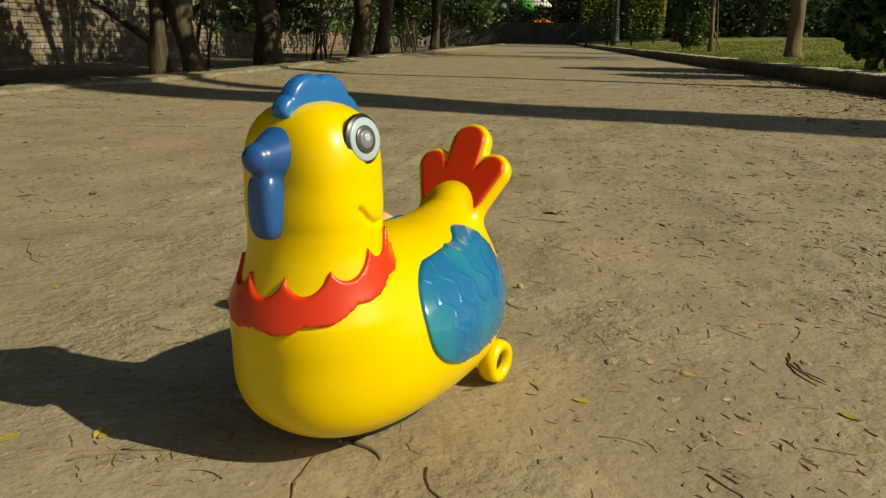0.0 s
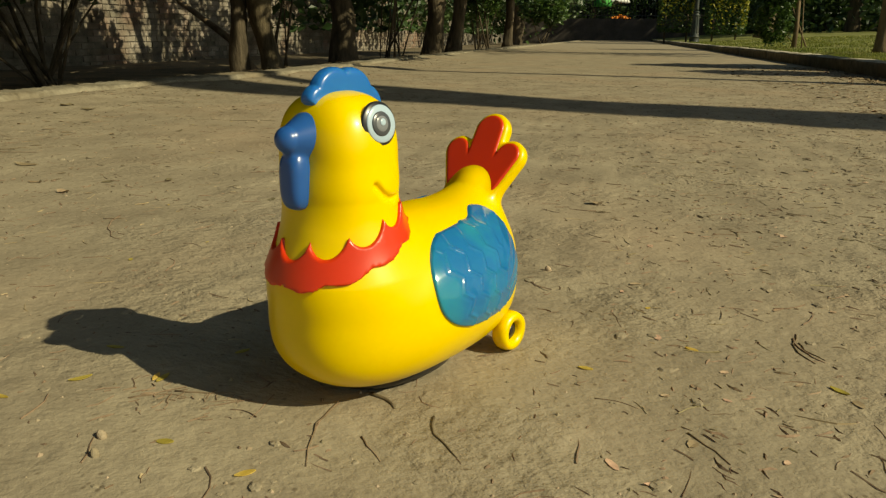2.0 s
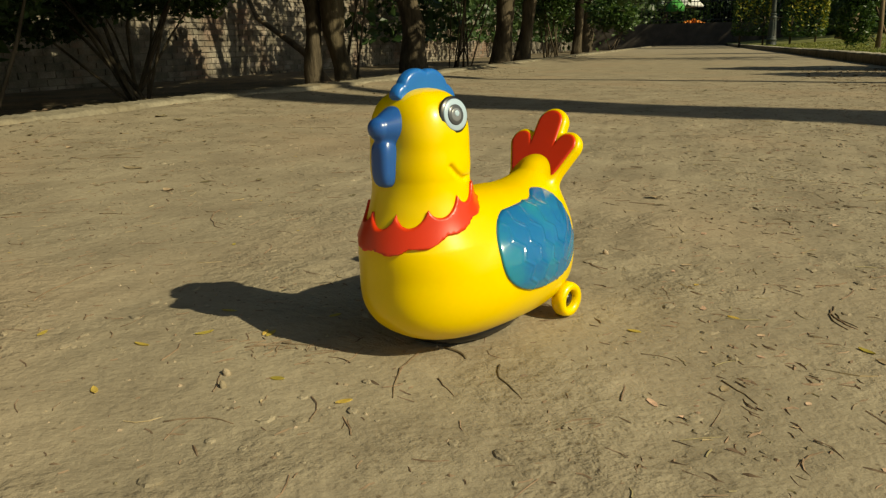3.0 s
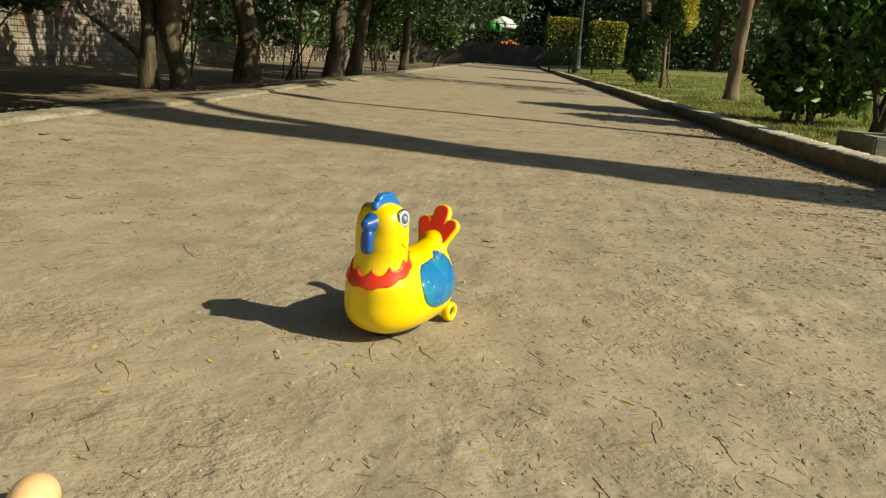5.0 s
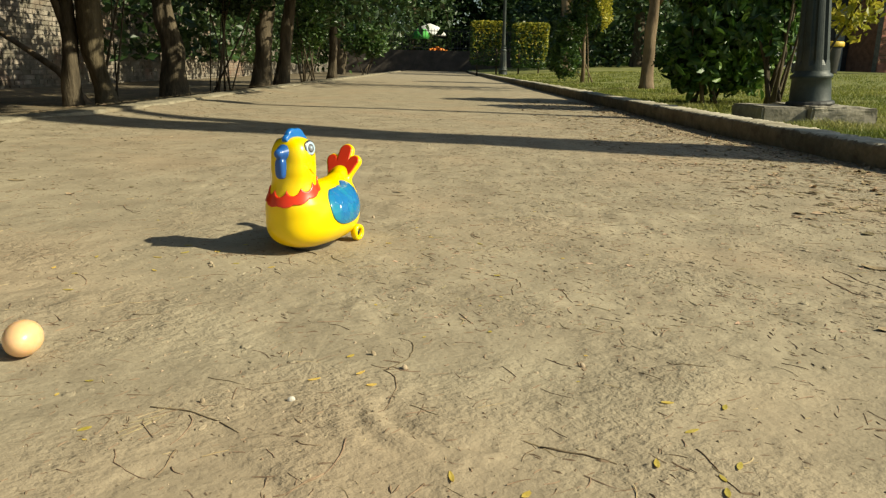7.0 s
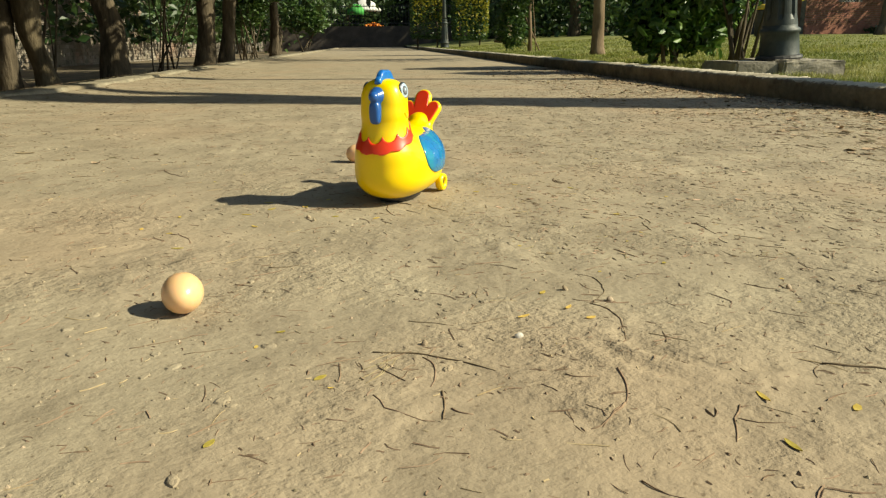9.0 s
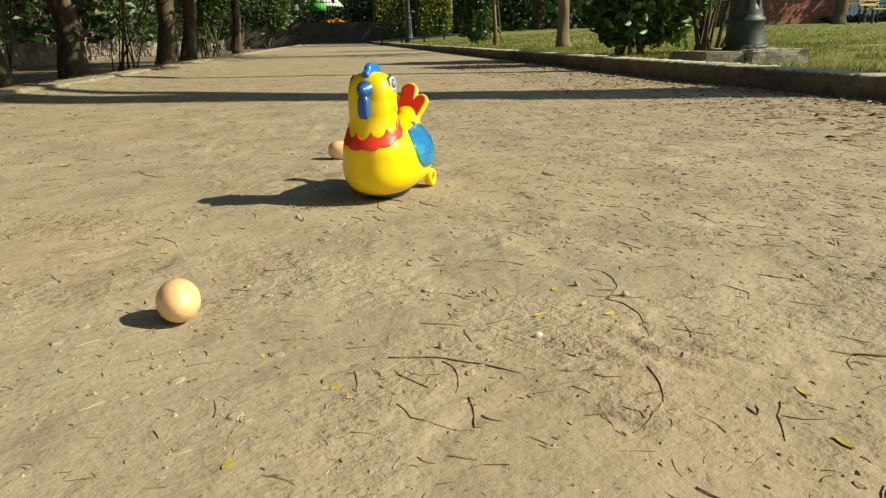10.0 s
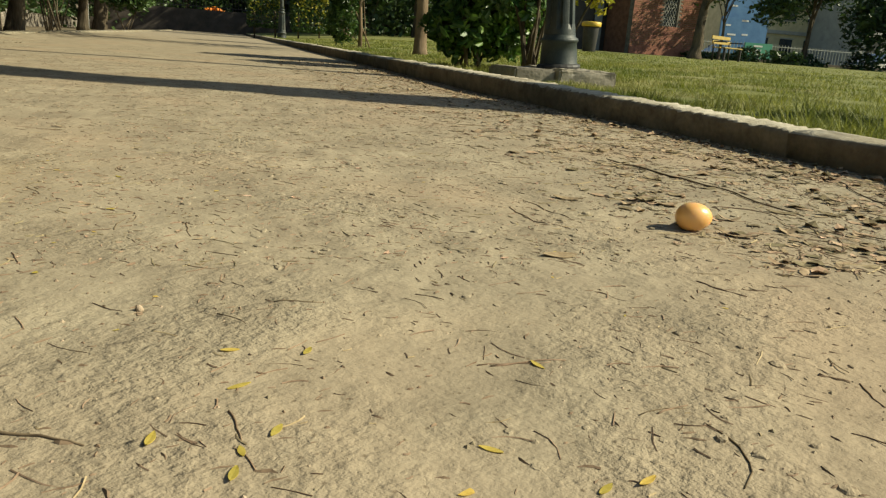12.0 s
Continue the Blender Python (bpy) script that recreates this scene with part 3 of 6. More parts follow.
def wheel(parent, x, y, z, r, w):
    s = 1 if y > 0 else -1
    prof = [(r * 0.42, -w), (r * 0.86, -w), (r, -w * 0.5), (r, w * 0.4), (r * 0.9, w), (r * 0.62, w), (r * 0.5, w * 0.5), (r * 0.48, -w * 0.2), (r * 0.45, -w * 0.3)]
    v, f = lathe(prof, 28)
    place = lambda p: (p[0] + x, y + s * p[2], p[1] + z)
    ob = mesh_ob("wheel", [place(p) for p in v], f if s < 0 else [q[::-1] for q in f], M_YELLOW, True, parent)
    tagged(ob, "yellow plastic wheel with a dark hollow hub")
    v, f = lathe([(r * 0.5, -w * 0.1), (r * 0.5, w * 0.15), (r * 0.3, w * 0.2), (r * 0.28, w * 0.5), (r * 0.1, w * 0.5)], 16)
    tagged(mesh_ob("hub", [place(p) for p in v], f if s < 0 else [q[::-1] for q in f], M_BLACK, True, ob), "dark hub")
    return ob


def shell_y(x, z):
    """Half the shell's width at a place of its side view."""
    ys = np.arange(5, 70, 0.1)
    return float(ys[np.argmax(hen_shell(ys * 0 + x, ys, ys * 0 + z) > 0)])


def toy_hen(m):
    hen = thing("toy_hen", "glossy yellow plastic toy hen with blue wings and red collar", "toy", m)
    lo, hi = (-124, -66, 0), (112, 66, 200)
    part_mm("body", hen_body, lo, hi, 1.35, M_YELLOW, hen)
    part_mm("comb", hen_comb, (10, -10, 146), (98, 10, 198), 1.0, M_COMB, hen, "blue plastic comb")
    part_mm("beak", hen_beak, (66, -18, 108), (112, 18, 176), 1.2, M_BLUE, hen, "blue plastic beak and wattle")
    part_mm("collar", hen_collar, (4, -60, 62), (112, 60, 118), 1.3, M_RED, hen, "red zigzag collar")
    for s in (1, -1):
        b0, b1 = (-100, 10, 14), (44, 72, 108)
        f = hen_wing if s > 0 else (lambda x, y, z: hen_wing(x, -y, z))
        part_mm("wing", f, b0 if s > 0 else (-100, -72, 14), b1 if s > 0 else (44, -10, 108), 1.0, M_WING, hen, "glossy translucent blue wing with embossed feathers")
    part_mm("tail", hen_tail_face, (-128, -40, 96), (-40, 40, 168), 0.9, M_RED, hen, "red tail feathers with a yellow rim")
    for s in (1, -1):
        y = s * shell_y(51, 159.5)
        n = Vector((0.06, s * 0.96, 0.16)).normalized()
        c = Vector((0.051, y * 0.001, 0.1595)) - n * 0.0014
        eye = disc_on("eye", c, n, 0.0118, 0.0022, M_BLACK, hen, "round eye with a black rim")
        disc_on("iris", c + n * 0.0018 + Vector((-0.0006, 0, 0)), n, 0.0099, 0.0012, M_EYEWHITE, eye, "pale grey ring")
        disc_on("pupil", c + n * 0.0028, n, 0.0064, 0.0010, M_EYEGREY, eye, "dark grey pupil")
        disc_on("pupil_middle", c + n * 0.0035, n, 0.0042, 0.0006, M_EYEMID, eye, "paler grey middle")
        disc_on("glint", c + n * 0.0040 + Vector((-0.0003, 0, 0.0008)), n, 0.0019, 0.0004, M_EYEWHITE, eye, "white dot")
        wheel(hen, -0.0575, s * 0.0425, 0.0138, 0.0134, 0.0056)
    v, f = lathe([(0.034, 0.0), (0.038, 0.002), (0.04, 0.008)], 32)
    tagged(mesh_ob("base", [(p[0] * 1.25 + 0.008, p[1] * 0.75, p[2] + 0.0005) for p in v], f, M_BLACK, True, hen), "black underside plate")
    for hx, hz in ((31, 77), (38, 68), (41, 77), (47, 74), (53, 78), (52, 69), (63, 78), (38, 84), (53, 85), (45, 84)):
        y = -shell_y(hx, hz)
        disc_on("speaker_hole", (hx * 0.001, y * 0.001, hz * 0.001), (0.15, -1, 0.2), 0.001, 0.0004, M_BLACK, hen)
    return hen


HEN_AT, HEN_TURN = (-0.083, 0.492), 245.0
toy_hen(pose(HEN_AT[0], HEN_AT[1], ground_z(*HEN_AT) + 0.001, 0, 0, HEN_TURN) @ Matrix.Scale(1.04, 4))


def egg(x, y, turn, mat, label, r=0.0185, long=1.28):
    v, f = [], []
    prof = []
    for i in range(21):
        a = math.pi * i / 20
        prof.append((max(1e-4, r * math.sin(a) * (1 + 0.08 * math.cos(a))), -r * long * math.cos(a)))
    v, f = lathe(prof, 32)
    ob = mesh_ob("egg", v, f, mat, True)
    ob.matrix_world = pose(x, y, ground_z(x, y) + r * 0.99, 90, 0, turn)
    # the seam of the two halves
    return tagged(ob, label, "egg", "toy eggs")


egg(-0.296, 0.000, 10, M_EGG, "glossy pale peach plastic egg lying on the dirt")
egg(-0.160, 0.825, 75, M_EGG, "glossy pale peach plastic egg behind the toy hen")
egg(0.903, 0.239, 80, M_EGG3, "glossy orange plastic egg near the kerb and dead leaves")


# ---- lamps, trees and walls ----
def lamp_post(x, y, z0, lean, label, tall=3.1, fat=1.0, plinth=None):
    top = thing("street_lamp", label, "street lamp", pose(x, y, z0, 0, lean, 0), "park lamps")
    k = fat
    base = [(0.136 * k, 0), (0.137 * k, 0.02), (0.131 * k, 0.03), (0.127 * k, 0.1), (0.122 * k, 0.15), (0.13 * k, 0.155), (0.134 * k, 0.165), (0.13 * k, 0.175), (0.112 * k, 0.185), (0.112 * k, 0.2)]
    v, f = lathe(base, 28)
    tagged(mesh_ob("base", v, f, M_LAMP, True, top), "round cast-iron foot with a chipped rim")
    v, f = lathe([(0.152 * k, 0.0), (0.156 * k, 0.01), (0.15 * k, 0.022), (0.12 * k, 0.03)], 20)
    tagged(mesh_ob("foot_plate", [(p[0] + 0.006 * noise.noise((p[0] * 30, p[1] * 30, 1)), p[1] + 0.006 * noise.noise((p[0] * 30, p[1] * 30, 5)), p[2]) for p in v], f, M_IRON, False, top), "rusted broken foot plate")
    # fluted lower shaft
    verts, faces, seg = [], [], 48
    rings = [(0.112, 0.2), (0.108, 0.23), (0.104, 0.26), (0.088, 0.66), (0.088, 0.7)]
    for r, z in rings:
        for i in range(seg):
            a = 2 * math.pi * i / seg
            cut = 0.012 if (i % 6) in (2, 3) and 0.25 < z < 0.69 else 0.0
            verts.append(((r * k - cut) * math.cos(a), (r * k - cut) * math.sin(a), z))
    for j in range(len(rings) - 1):
        for i in range(seg):
            a, b = j * seg + i, j * seg + (i + 1) % seg
            faces.append((a, b, b + seg, a + seg))
    tagged(mesh_ob("shaft", verts, faces, M_LAMP, False, top), "fluted lower shaft")
    v, f = lathe([(0.088 * k, 0.7), (0.1 * k, 0.71), (0.1 * k, 0.735), (0.075 * k, 0.75), (0.072 * k, 0.78), (0.084 * k, 0.79), (0.084 * k, 0.81), (0.062 * k, 0.83)], 24)
    mesh_ob("collar", v, f, M_LAMP, True, top)
    v, f = lathe([(0.06 * k, 0.82), (0.056 * k, 0.9), (0.038 * k, tall - 0.35), (0.045 * k, tall - 0.33), (0.03 * k, tall - 0.2), (0.02 * k, tall)], 16)
    mesh_ob("pole", v, f, M_LAMP, True, top)
    for s in (-1, 1):
        v, f = tube([(0, 0, tall - 0.3), (s * 0.12, 0, tall - 0.12), (s * 0.28, 0, tall - 0.1), (s * 0.34, 0, tall - 0.18)], [0.016, 0.015, 0.013, 0.012], 8)
        arm = mesh_ob("arm", v, f, M_LAMP, True, top)
        v, f = lathe([(0.03, 0.05), (0.07, 0.0), (0.11, -0.06), (0.105, -0.07), (0.07, -0.2), (0.045, -0.24)], 16)
        tagged(mesh_ob("lantern", [(p[0] + s * 0.34, p[1], p[2] + tall - 0.2) for p in v], f, M_LANTERN, True, arm), "pale glass lantern")
    return top


M_LANTERN = material("frosted_lantern", (0.4, 0.4, 0.38), (0.6, 0.6, 0.57), 8, 0.3, 0)
Z1 = 0.115
lamp_post(2.30, 3.77, Z1, -4.0, "dark green cast-iron street lamp on a concrete block", 3.1, 0.87)
lamp_post(1.84, 21.9, 0.05, -0.5, "thin dark street lamp with two lanterns by the hedges", 3.1)


def lamp_block():
    top = thing("lamp_plinth", "rough grey concrete block under the street lamp", "plinth")
    bm = box(bmesh.new(), 2.20, 2.57, 3.50, 4.10, -0.04, 0.115, 0.012)
    bmesh.ops.subdivide_edges(bm, edges=bm.edges, cuts=9, use_grid_fill=True)
    for v in bm.verts:
        v.co += 0.01 * noise.noise_vector(v.co * 9) + 0.006 * noise.noise_vector(v.co * 34)
    part("block", bm, M_STONE, top)
    bm = box(bmesh.new(), 1.94, 2.195, 3.56, 4.04, -0.04, 0.108, 0.012)
    bmesh.ops.subdivide_edges(bm, edges=bm.edges, cuts=4, use_grid_fill=True)
    for v in bm.verts:
        v.co += 0.008 * noise.noise_vector(v.co * 9)
    part("slab", bm, M_STONE, top, "flat concrete slab")


lamp_block()


def crown(centres, spread, n, size, rng, flat=0.8, hang=0.3, wide=0.5):
    """Leaves round the ends of twigs: clumps with gaps."""
    c = np.array(centres)
    pick = rng.integers(0, len(c), n)
    d = rng.normal(size=(n, 3))
    d /= np.linalg.norm(d, axis=1)[:, None]
    r = rng.uniform(0, 1, (n, 1)) ** 0.45
    p = c[pick] + d * r * spread * np.array([1, 1, flat])
    return leaves(p, size, rng, hang, wide, 0.35)


def tree(name, x, y, z, trunk, r0, mat, label, limbs, crown_spec, seed, leaf_mat, category="tree"):
    """trunk: offsets of the trunk's line; limbs: count; crown_spec: (clump spread, leaves, leaf size, lowest, highest, reach)."""
    top = thing(name, label, category, pose(x, y, z), "park trees")
    rnd, rng = random.Random(seed), np.random.default_rng(seed)
    pts, rad = [], []
    fine = 10
    for i in range((len(trunk) - 1) * fine + 1):
        j, t = min(i // fine, len(trunk) - 2), i / fine - min(i // fine, len(trunk) - 2)
        p = Vector(trunk[j]).lerp(Vector(trunk[j + 1]), t)
        h = i / ((len(trunk) - 1) * fine)
        p += Vector((noise.noise((h * 3, seed, 0)), noise.noise((h * 3, seed, 7)), 0)) * r0 * 0.35 * min(1, h * 6)
        pts.append(p)
        rad.append(r0 * ((1 - 0.62 * h) + 0.5 * math.exp(-h * trunk[-1][2] / (r0 * 1.4))))
    v, f = tube(pts, rad, 16, 0.28)
    mesh_ob("trunk", v, f, mat, True, top)
    low, high, reach = crown_spec[3:6]
    ends = []
    for i in range(limbs):
        h = rnd.uniform(0.35, 1.0)
        a = i * 2.4 + rnd.uniform(-0.4, 0.4)
        k = int(h * (len(pts) - 1))
        s, r = pts[k], rad[k] * rnd.uniform(0.35, 0.6)
        e = Vector((pts[-1].x + reach * rnd.uniform(0.45, 1) * math.cos(a), pts[-1].y + reach * rnd.uniform(0.45, 1) * math.sin(a), rnd.uniform(low, high)))
        mid = s.lerp(e, 0.5) + Vector((0, 0, 0.18 * (e - s).length))
        line = [s, s.lerp(mid, 0.5) + Vector((0, 0, 0.03)), mid, mid.lerp(e, 0.5) + Vector((rnd.uniform(-.1, .1), rnd.uniform(-.1, .1), .05)), e]
        v, f = tube(line, [r, r * 0.8, r * 0.6, r * 0.42, r * 0.2], 7, 0.2)
        mesh_ob("limb", v, f, mat, True, top)
        ends += [tuple(e), tuple(line[3]), tuple(mid)]
        for _ in range(3):
            ends.append(tuple(e + Vector((rnd.uniform(-1, 1), rnd.uniform(-1, 1), rnd.uniform(-0.7, 0.6))) * reach * 0.4))
    if crown_spec[1]:
        v, f = crown(ends, crown_spec[0], crown_spec[1], crown_spec[2], rng)
        mesh_ob("crown", v, f, leaf_mat, False, top)
    return top


def shrub(name, x, y, z, stems, label, seed, blobs, n, size, leaf_mat, bark=None, hang=0.2, wide=0.55, category="bush", tight=1.0):
    """A bush on thin stems; blobs: (x, y, z, sx, sy, sz) of the leafy masses."""
    top = thing(name, label, category, pose(x, y, z), "park bushes")
    rnd, rng = random.Random(seed), np.random.default_rng(seed)
    for i in range(stems):
        b = blobs[i % len(blobs)]
        a, s = rnd.uniform(0, 6.28), (0.05 + 0.02 * stems) * tight
        foot = Vector((s * math.cos(a) * 0.6, s * math.sin(a) * 0.6, -0.02))
        tip = Vector((b[0] + b[3] * rnd.uniform(-.7, .7), b[1] + b[4] * rnd.uniform(-.7, .7), b[2] + b[5] * rnd.uniform(-.2, .8)))
        mid = foot.lerp(tip, 0.5) + Vector((rnd.uniform(-.05, .05), rnd.uniform(-.05, .05), 0.04))
        r = rnd.uniform(0.008, 0.02)
        v, f = tube([foot, foot.lerp(mid, .5), mid, mid.lerp(tip, .5), tip], [r, r * .9, r * .75, r * .55, r * .25], 6, 0.2)
        mesh_ob("stem", v, f, bark or M_BARK, True, top)
    vol = np.array([b[3] * b[4] * b[5] for b in blobs]) ** 0.67
    pick = rng.choice(len(blobs), n, p=vol / vol.sum())
    bb = np.array(blobs)[pick]
    d = rng.normal(size=(n, 3))
    d /= np.linalg.norm(d, axis=1)[:, None]
    lump = np.array([0.78 + 0.34 * noise.noise((p[0] * 2.2 + seed, p[1] * 2.2, p[2] * 2.2)) for p in d])[:, None]
    r = rng.uniform(0.25, 1, (n, 1)) ** 0.4 * lump * 1.12
    p = bb[:, :3] + d * r * bb[:, 3:6]
    p = p[p[:, 2] > 0.02]
    v, f = leaves(p, size, rng, hang, wide, 0.4, leaf_mat is M_LEAF_GLOSSY)
    mesh_ob("foliage", v, f, leaf_mat, False, top)
    return top


def bed_z(x, y):
    u = kerb_left(y) - 0.17 - x
    return 0.02 - 0.19 * min(1, max(0, u) / 1.5)


def shade_boughs(top, x, y, z, low, count, n, size, mat, seed, x0=-6.6, x1=-2.15, reach=1.9, along=0.0):
    """Unseen sunward boughs, added high over the path to shade the bed between x0 and x1."""
    rnd, rng = random.Random(seed), np.random.default_rng(seed)
    run = to_sun.x / to_sun.z, to_sun.y / to_sun.z
    ends = []
    for i in range(count):
        h = rnd.uniform(1.5, 3.2)
        sx, sy = rnd.uniform(x0, x1), y + along + rnd.uniform(-reach, reach)
        # gap in the added boughs lets sun reach one patch of wall
        if -7.4 < sx < -5.0 and 9.6 < sy < 10.4:
            continue
        e = Vector((sx + run[0] * h - x, sy + run[1] * h - y, h - z))
        s = Vector((0, 0, low))
        mid = s.lerp(e, 0.5) + Vector((0, 0, 0.3))
        v, f = tube([s, s.lerp(mid, 0.5) + Vector((0, 0, 0.08)), mid, mid.lerp(e, 0.5) + Vector((0, 0, 0.1)), e], [0.03, 0.026, 0.02, 0.014, 0.006], 6, 0.2)
        mesh_ob("limb", v, f, M_BARK, True, top)
        ends.append(tuple(e))
    v, f = crown(ends, 0.55, n, size, rng, 0.5)
    mesh_ob("unseen_shade_leaves", v, f, mat, False, top)


# left of the path
def old_tree(x, y):
    """Two trunks grown together above a hollow."""
    z = bed_z(x, y)
    t = tree("tree", x, y, z, [(0, 0, -0.05), (0.0, 0.0, 0.3), (0.01, 0.0, 0.62), (-0.02, 0.02, 1.4), (-0.02, 0.1, 2.6), (0.0, 0.3, 3.8)], 0.092, M_BARK, "old park tree with two trunks grown together above a hollow", 8, (0.5, 1500, 0.12, 2.2, 3.8, 1.4), 11, M_LEAF_DARK)
    line = [(0.26, 0.14, -0.05), (0.25, 0.13, 0.06), (0.235, 0.12, 0.2), (0.215, 0.1, 0.36), (0.195, 0.07, 0.5), (0.185, 0.06, 0.7), (0.18, 0.07, 1.4), (0.16, 0.12, 2.6)]
    v, f = tube(line, [0.14, 0.105, 0.085, 0.085, 0.1, 0.11, 0.1, 0.07], 16, 0.25)
    tagged(mesh_ob("second_trunk", v, f, M_PALEBARK_DIM, True, t), "paler second trunk")
    return t


M_PALEBARK_DIM = material("weathered_bark", (0.055, 0.043, 0.026), (0.17, 0.135, 0.085), 7, 0.95, 1.0, 45, stretch=(1, 1, 0.25), spec=0.2, bump_far=0.03)
shade_boughs(old_tree(-3.44, 6.5), -3.44, 6.5, bed_z(-3.44, 6.5), 1.5, 24, 5600, 0.15, M_LEAF_DARK, 71, reach=2.6)
t2 = tree("tree", -3.2, 8.6, bed_z(-3.2, 8.6), [(0, 0, -0.05), (-0.06, 0, 0.7), (-0.14, 0, 1.4), (-0.2, 0.1, 2.6), (-0.2, 0.1, 3.8)], 0.15, M_BARK, "grey-brown leaning tree trunk in the shaded bed", 9, (0.5, 1800, 0.13, 3.7, 4.9, 1.6), 13, M_LEAF_DARK)
shade_boughs(t2, -3.2, 8.6, bed_z(-3.2, 8.6), 1.5, 26, 6400, 0.16, M_LEAF_DARK, 72, reach=2.6)
tree("tree", -2.44, 9.9, bed_z(-2.44, 9.9), [(0, 0, -0.03), (0.05, 0, 0.8), (0.2, 0, 1.6), (0.35, 0.1, 2.8), (0.4, 0.1, 4)], 0.125, M_BARK, "dark forked tree trunk in the shaded bed", 9, (0.6, 3000, 0.14, 1.6, 4.4, 1.8), 14, M_LEAF_DARK)
tree("tree", -2.26, 10.35, bed_z(-2.26, 10.35), [(0, 0, -0.03), (0.1, 0, 0.9), (0.28, 0, 2.0), (0.4, 0, 3)], 0.1, M_BARK, "dark forked tree trunk in the shaded bed", 5, (0.6, 2500, 0.14, 1.2, 3.8, 1.8), 15, M_LEAF_DARK)
t4 = tree("tree", -2.08, 14.1, bed_z(-2.08, 14), [(0, 0, -0.03), (0.02, 0, 1.2), (0.08, 0, 2.6), (0.1, 0, 4.5)], 0.085, M_BARK, "slim dark tree trunk beside the kerb", 8, (0.7, 5000, 0.15, 1.6, 5.0, 1.9), 16, M_LEAF_MID)
shade_boughs(t4, -2.08, 14.1, 0, 1.6, 26, 7000, 0.18, M_LEAF_DARK, 73, x1=-2.7, reach=3.2)
# carries three sets of unseen boughs added to shade the bed and wall
t5 = tree("tree", -4.6, 1.9, bed_z(-4.6, 1.9), [(0, 0, -0.05), (0.02, 0, 1.2), (0.08, 0, 2.6), (0.1, 0, 4.0)], 0.11, M_BARK, "dark leafy tree against the old wall", 9, (0.6, 5000, 0.13, 1.0, 4.4, 1.9), 17, M_LEAF_DARK)
shade_boughs(t5, -4.6, 1.9, 0, 1.5, 34, 13000, 0.15, M_LEAF_DARK, 74, x1=-2.75, reach=2.4)
shade_boughs(t5, -4.6, 1.9, 0, 1.6, 26, 11000, 0.16, M_LEAF_DARK, 75, x0=-7.6, x1=-3.2, reach=2.4, along=3.2)
shade_boughs(t5, -4.6, 1.9, 0, 1.7, 26, 12000, 0.17, M_LEAF_DARK, 76, x0=-8.3, x1=-5.4, reach=2.6, along=3.0)

shrub("shrub", -3.95, 4.65, bed_z(-3.95, 4.65), 15, "spreading dark leafy shrub with many bare stems", 21, [(-0.8, -0.15, 0.75, 0.6, 0.6, 0.36), (0.25, 0.35, 0.85, 0.4, 0.5, 0.26), (-0.3, 0.1, 0.98, 0.7, 0.75, 0.42)], 11000, 0.055, M_LEAF_DARK, tight=0.25)
shrub("shrub", -3.1, 2.65, bed_z(-3.1, 2.65), 3, "thin upright shrub stem with sparse dark leaves", 22, [(-0.1, 0, 0.8, 0.55, 0.5, 0.4)], 4500, 0.05, M_LEAF_DARK, tight=0.3)
shrub("shrub", -3.64, 7.7, bed_z(-3.64, 7.7), 6, "thin-stemmed leafy shrub against the wall", 23, [(-0.1, 0, 1.75, 0.55, 0.5, 0.45), (0.35, 0, 1.7, 0.4, 0.4, 0.4)], 2000, 0.07, M_LEAF_DARK)
shrub("shrub", -2.85, 9.3, bed_z(-2.85, 9.3), 9, "thin-stemmed leafy shrub against the wall", 24, [(0, 0, 1.5, 0.7, 0.6, 0.6), (0.35, 0, 1.3, 0.5, 0.5, 0.45)], 2600, 0.08, M_LEAF_DARK)
shrub("shrub", -2.4, 13.4, bed_z(-2.4, 13.4), 6, "clipped round green shrub on thin stems", 25, [(0, 0, 0.85, 0.38, 0.38, 0.3), (0.1, 0, 1.3, 0.6, 0.5, 0.5)], 2400, 0.075, M_LEAF_MID)
shrub("shrub", -2.12, 20.2, bed_z(-2.12, 20), 4, "round bright green clipped shrub by the path", 26, [(-0.1, 0, 0.95, 0.7, 0.65, 0.5), (0.3, 0, 0.85, 0.45, 0.5, 0.45)], 3000, 0.1, M_LEAF_MID)
shrub("shrub", -3.05, 16.5, bed_z(-3.05, 16), 6, "dense green shrub among the tree trunks", 27, [(0, 0, 1.2, 0.8, 0.7, 0.7)], 1800, 0.1, M_LEAF_MID)
shrub("shrub", -3.9, 1.3, bed_z(-3.9, 1.3), 7, "spreading dark leafy shrub with many bare stems", 28, [(0, 0, 0.9, 0.9, 0.8, 0.65)], 6000, 0.05, M_LEAF_DARK)

# right of the path
LZ = 0.06
tree("tree", 2.86, 9.5, lawn_z(2.86, 9.5), [(0, 0, -0.05), (0.0, 0, 1.0), (0.03, 0, 2.2), (0.05, 0, 4.2)], 0.088, M_PALEBARK, "straight pale brown tree trunk on the lawn", 8, (0.6, 3000, 0.12, 2.6, 4.8, 2.0), 31, M_LEAF_MID)
tree("tree", 4.13, 25.0, 0.25, [(0, 0, -0.05), (0.05, 0, 1.5), (-0.1, 0, 3.0), (0.1, 0, 6)], 0.22, M_PALEBARK, "gnarled pale tree trunk behind the hedges", 8, (0.9, 2600, 0.16, 3.5, 7, 3), 32, M_LEAF_DARK)
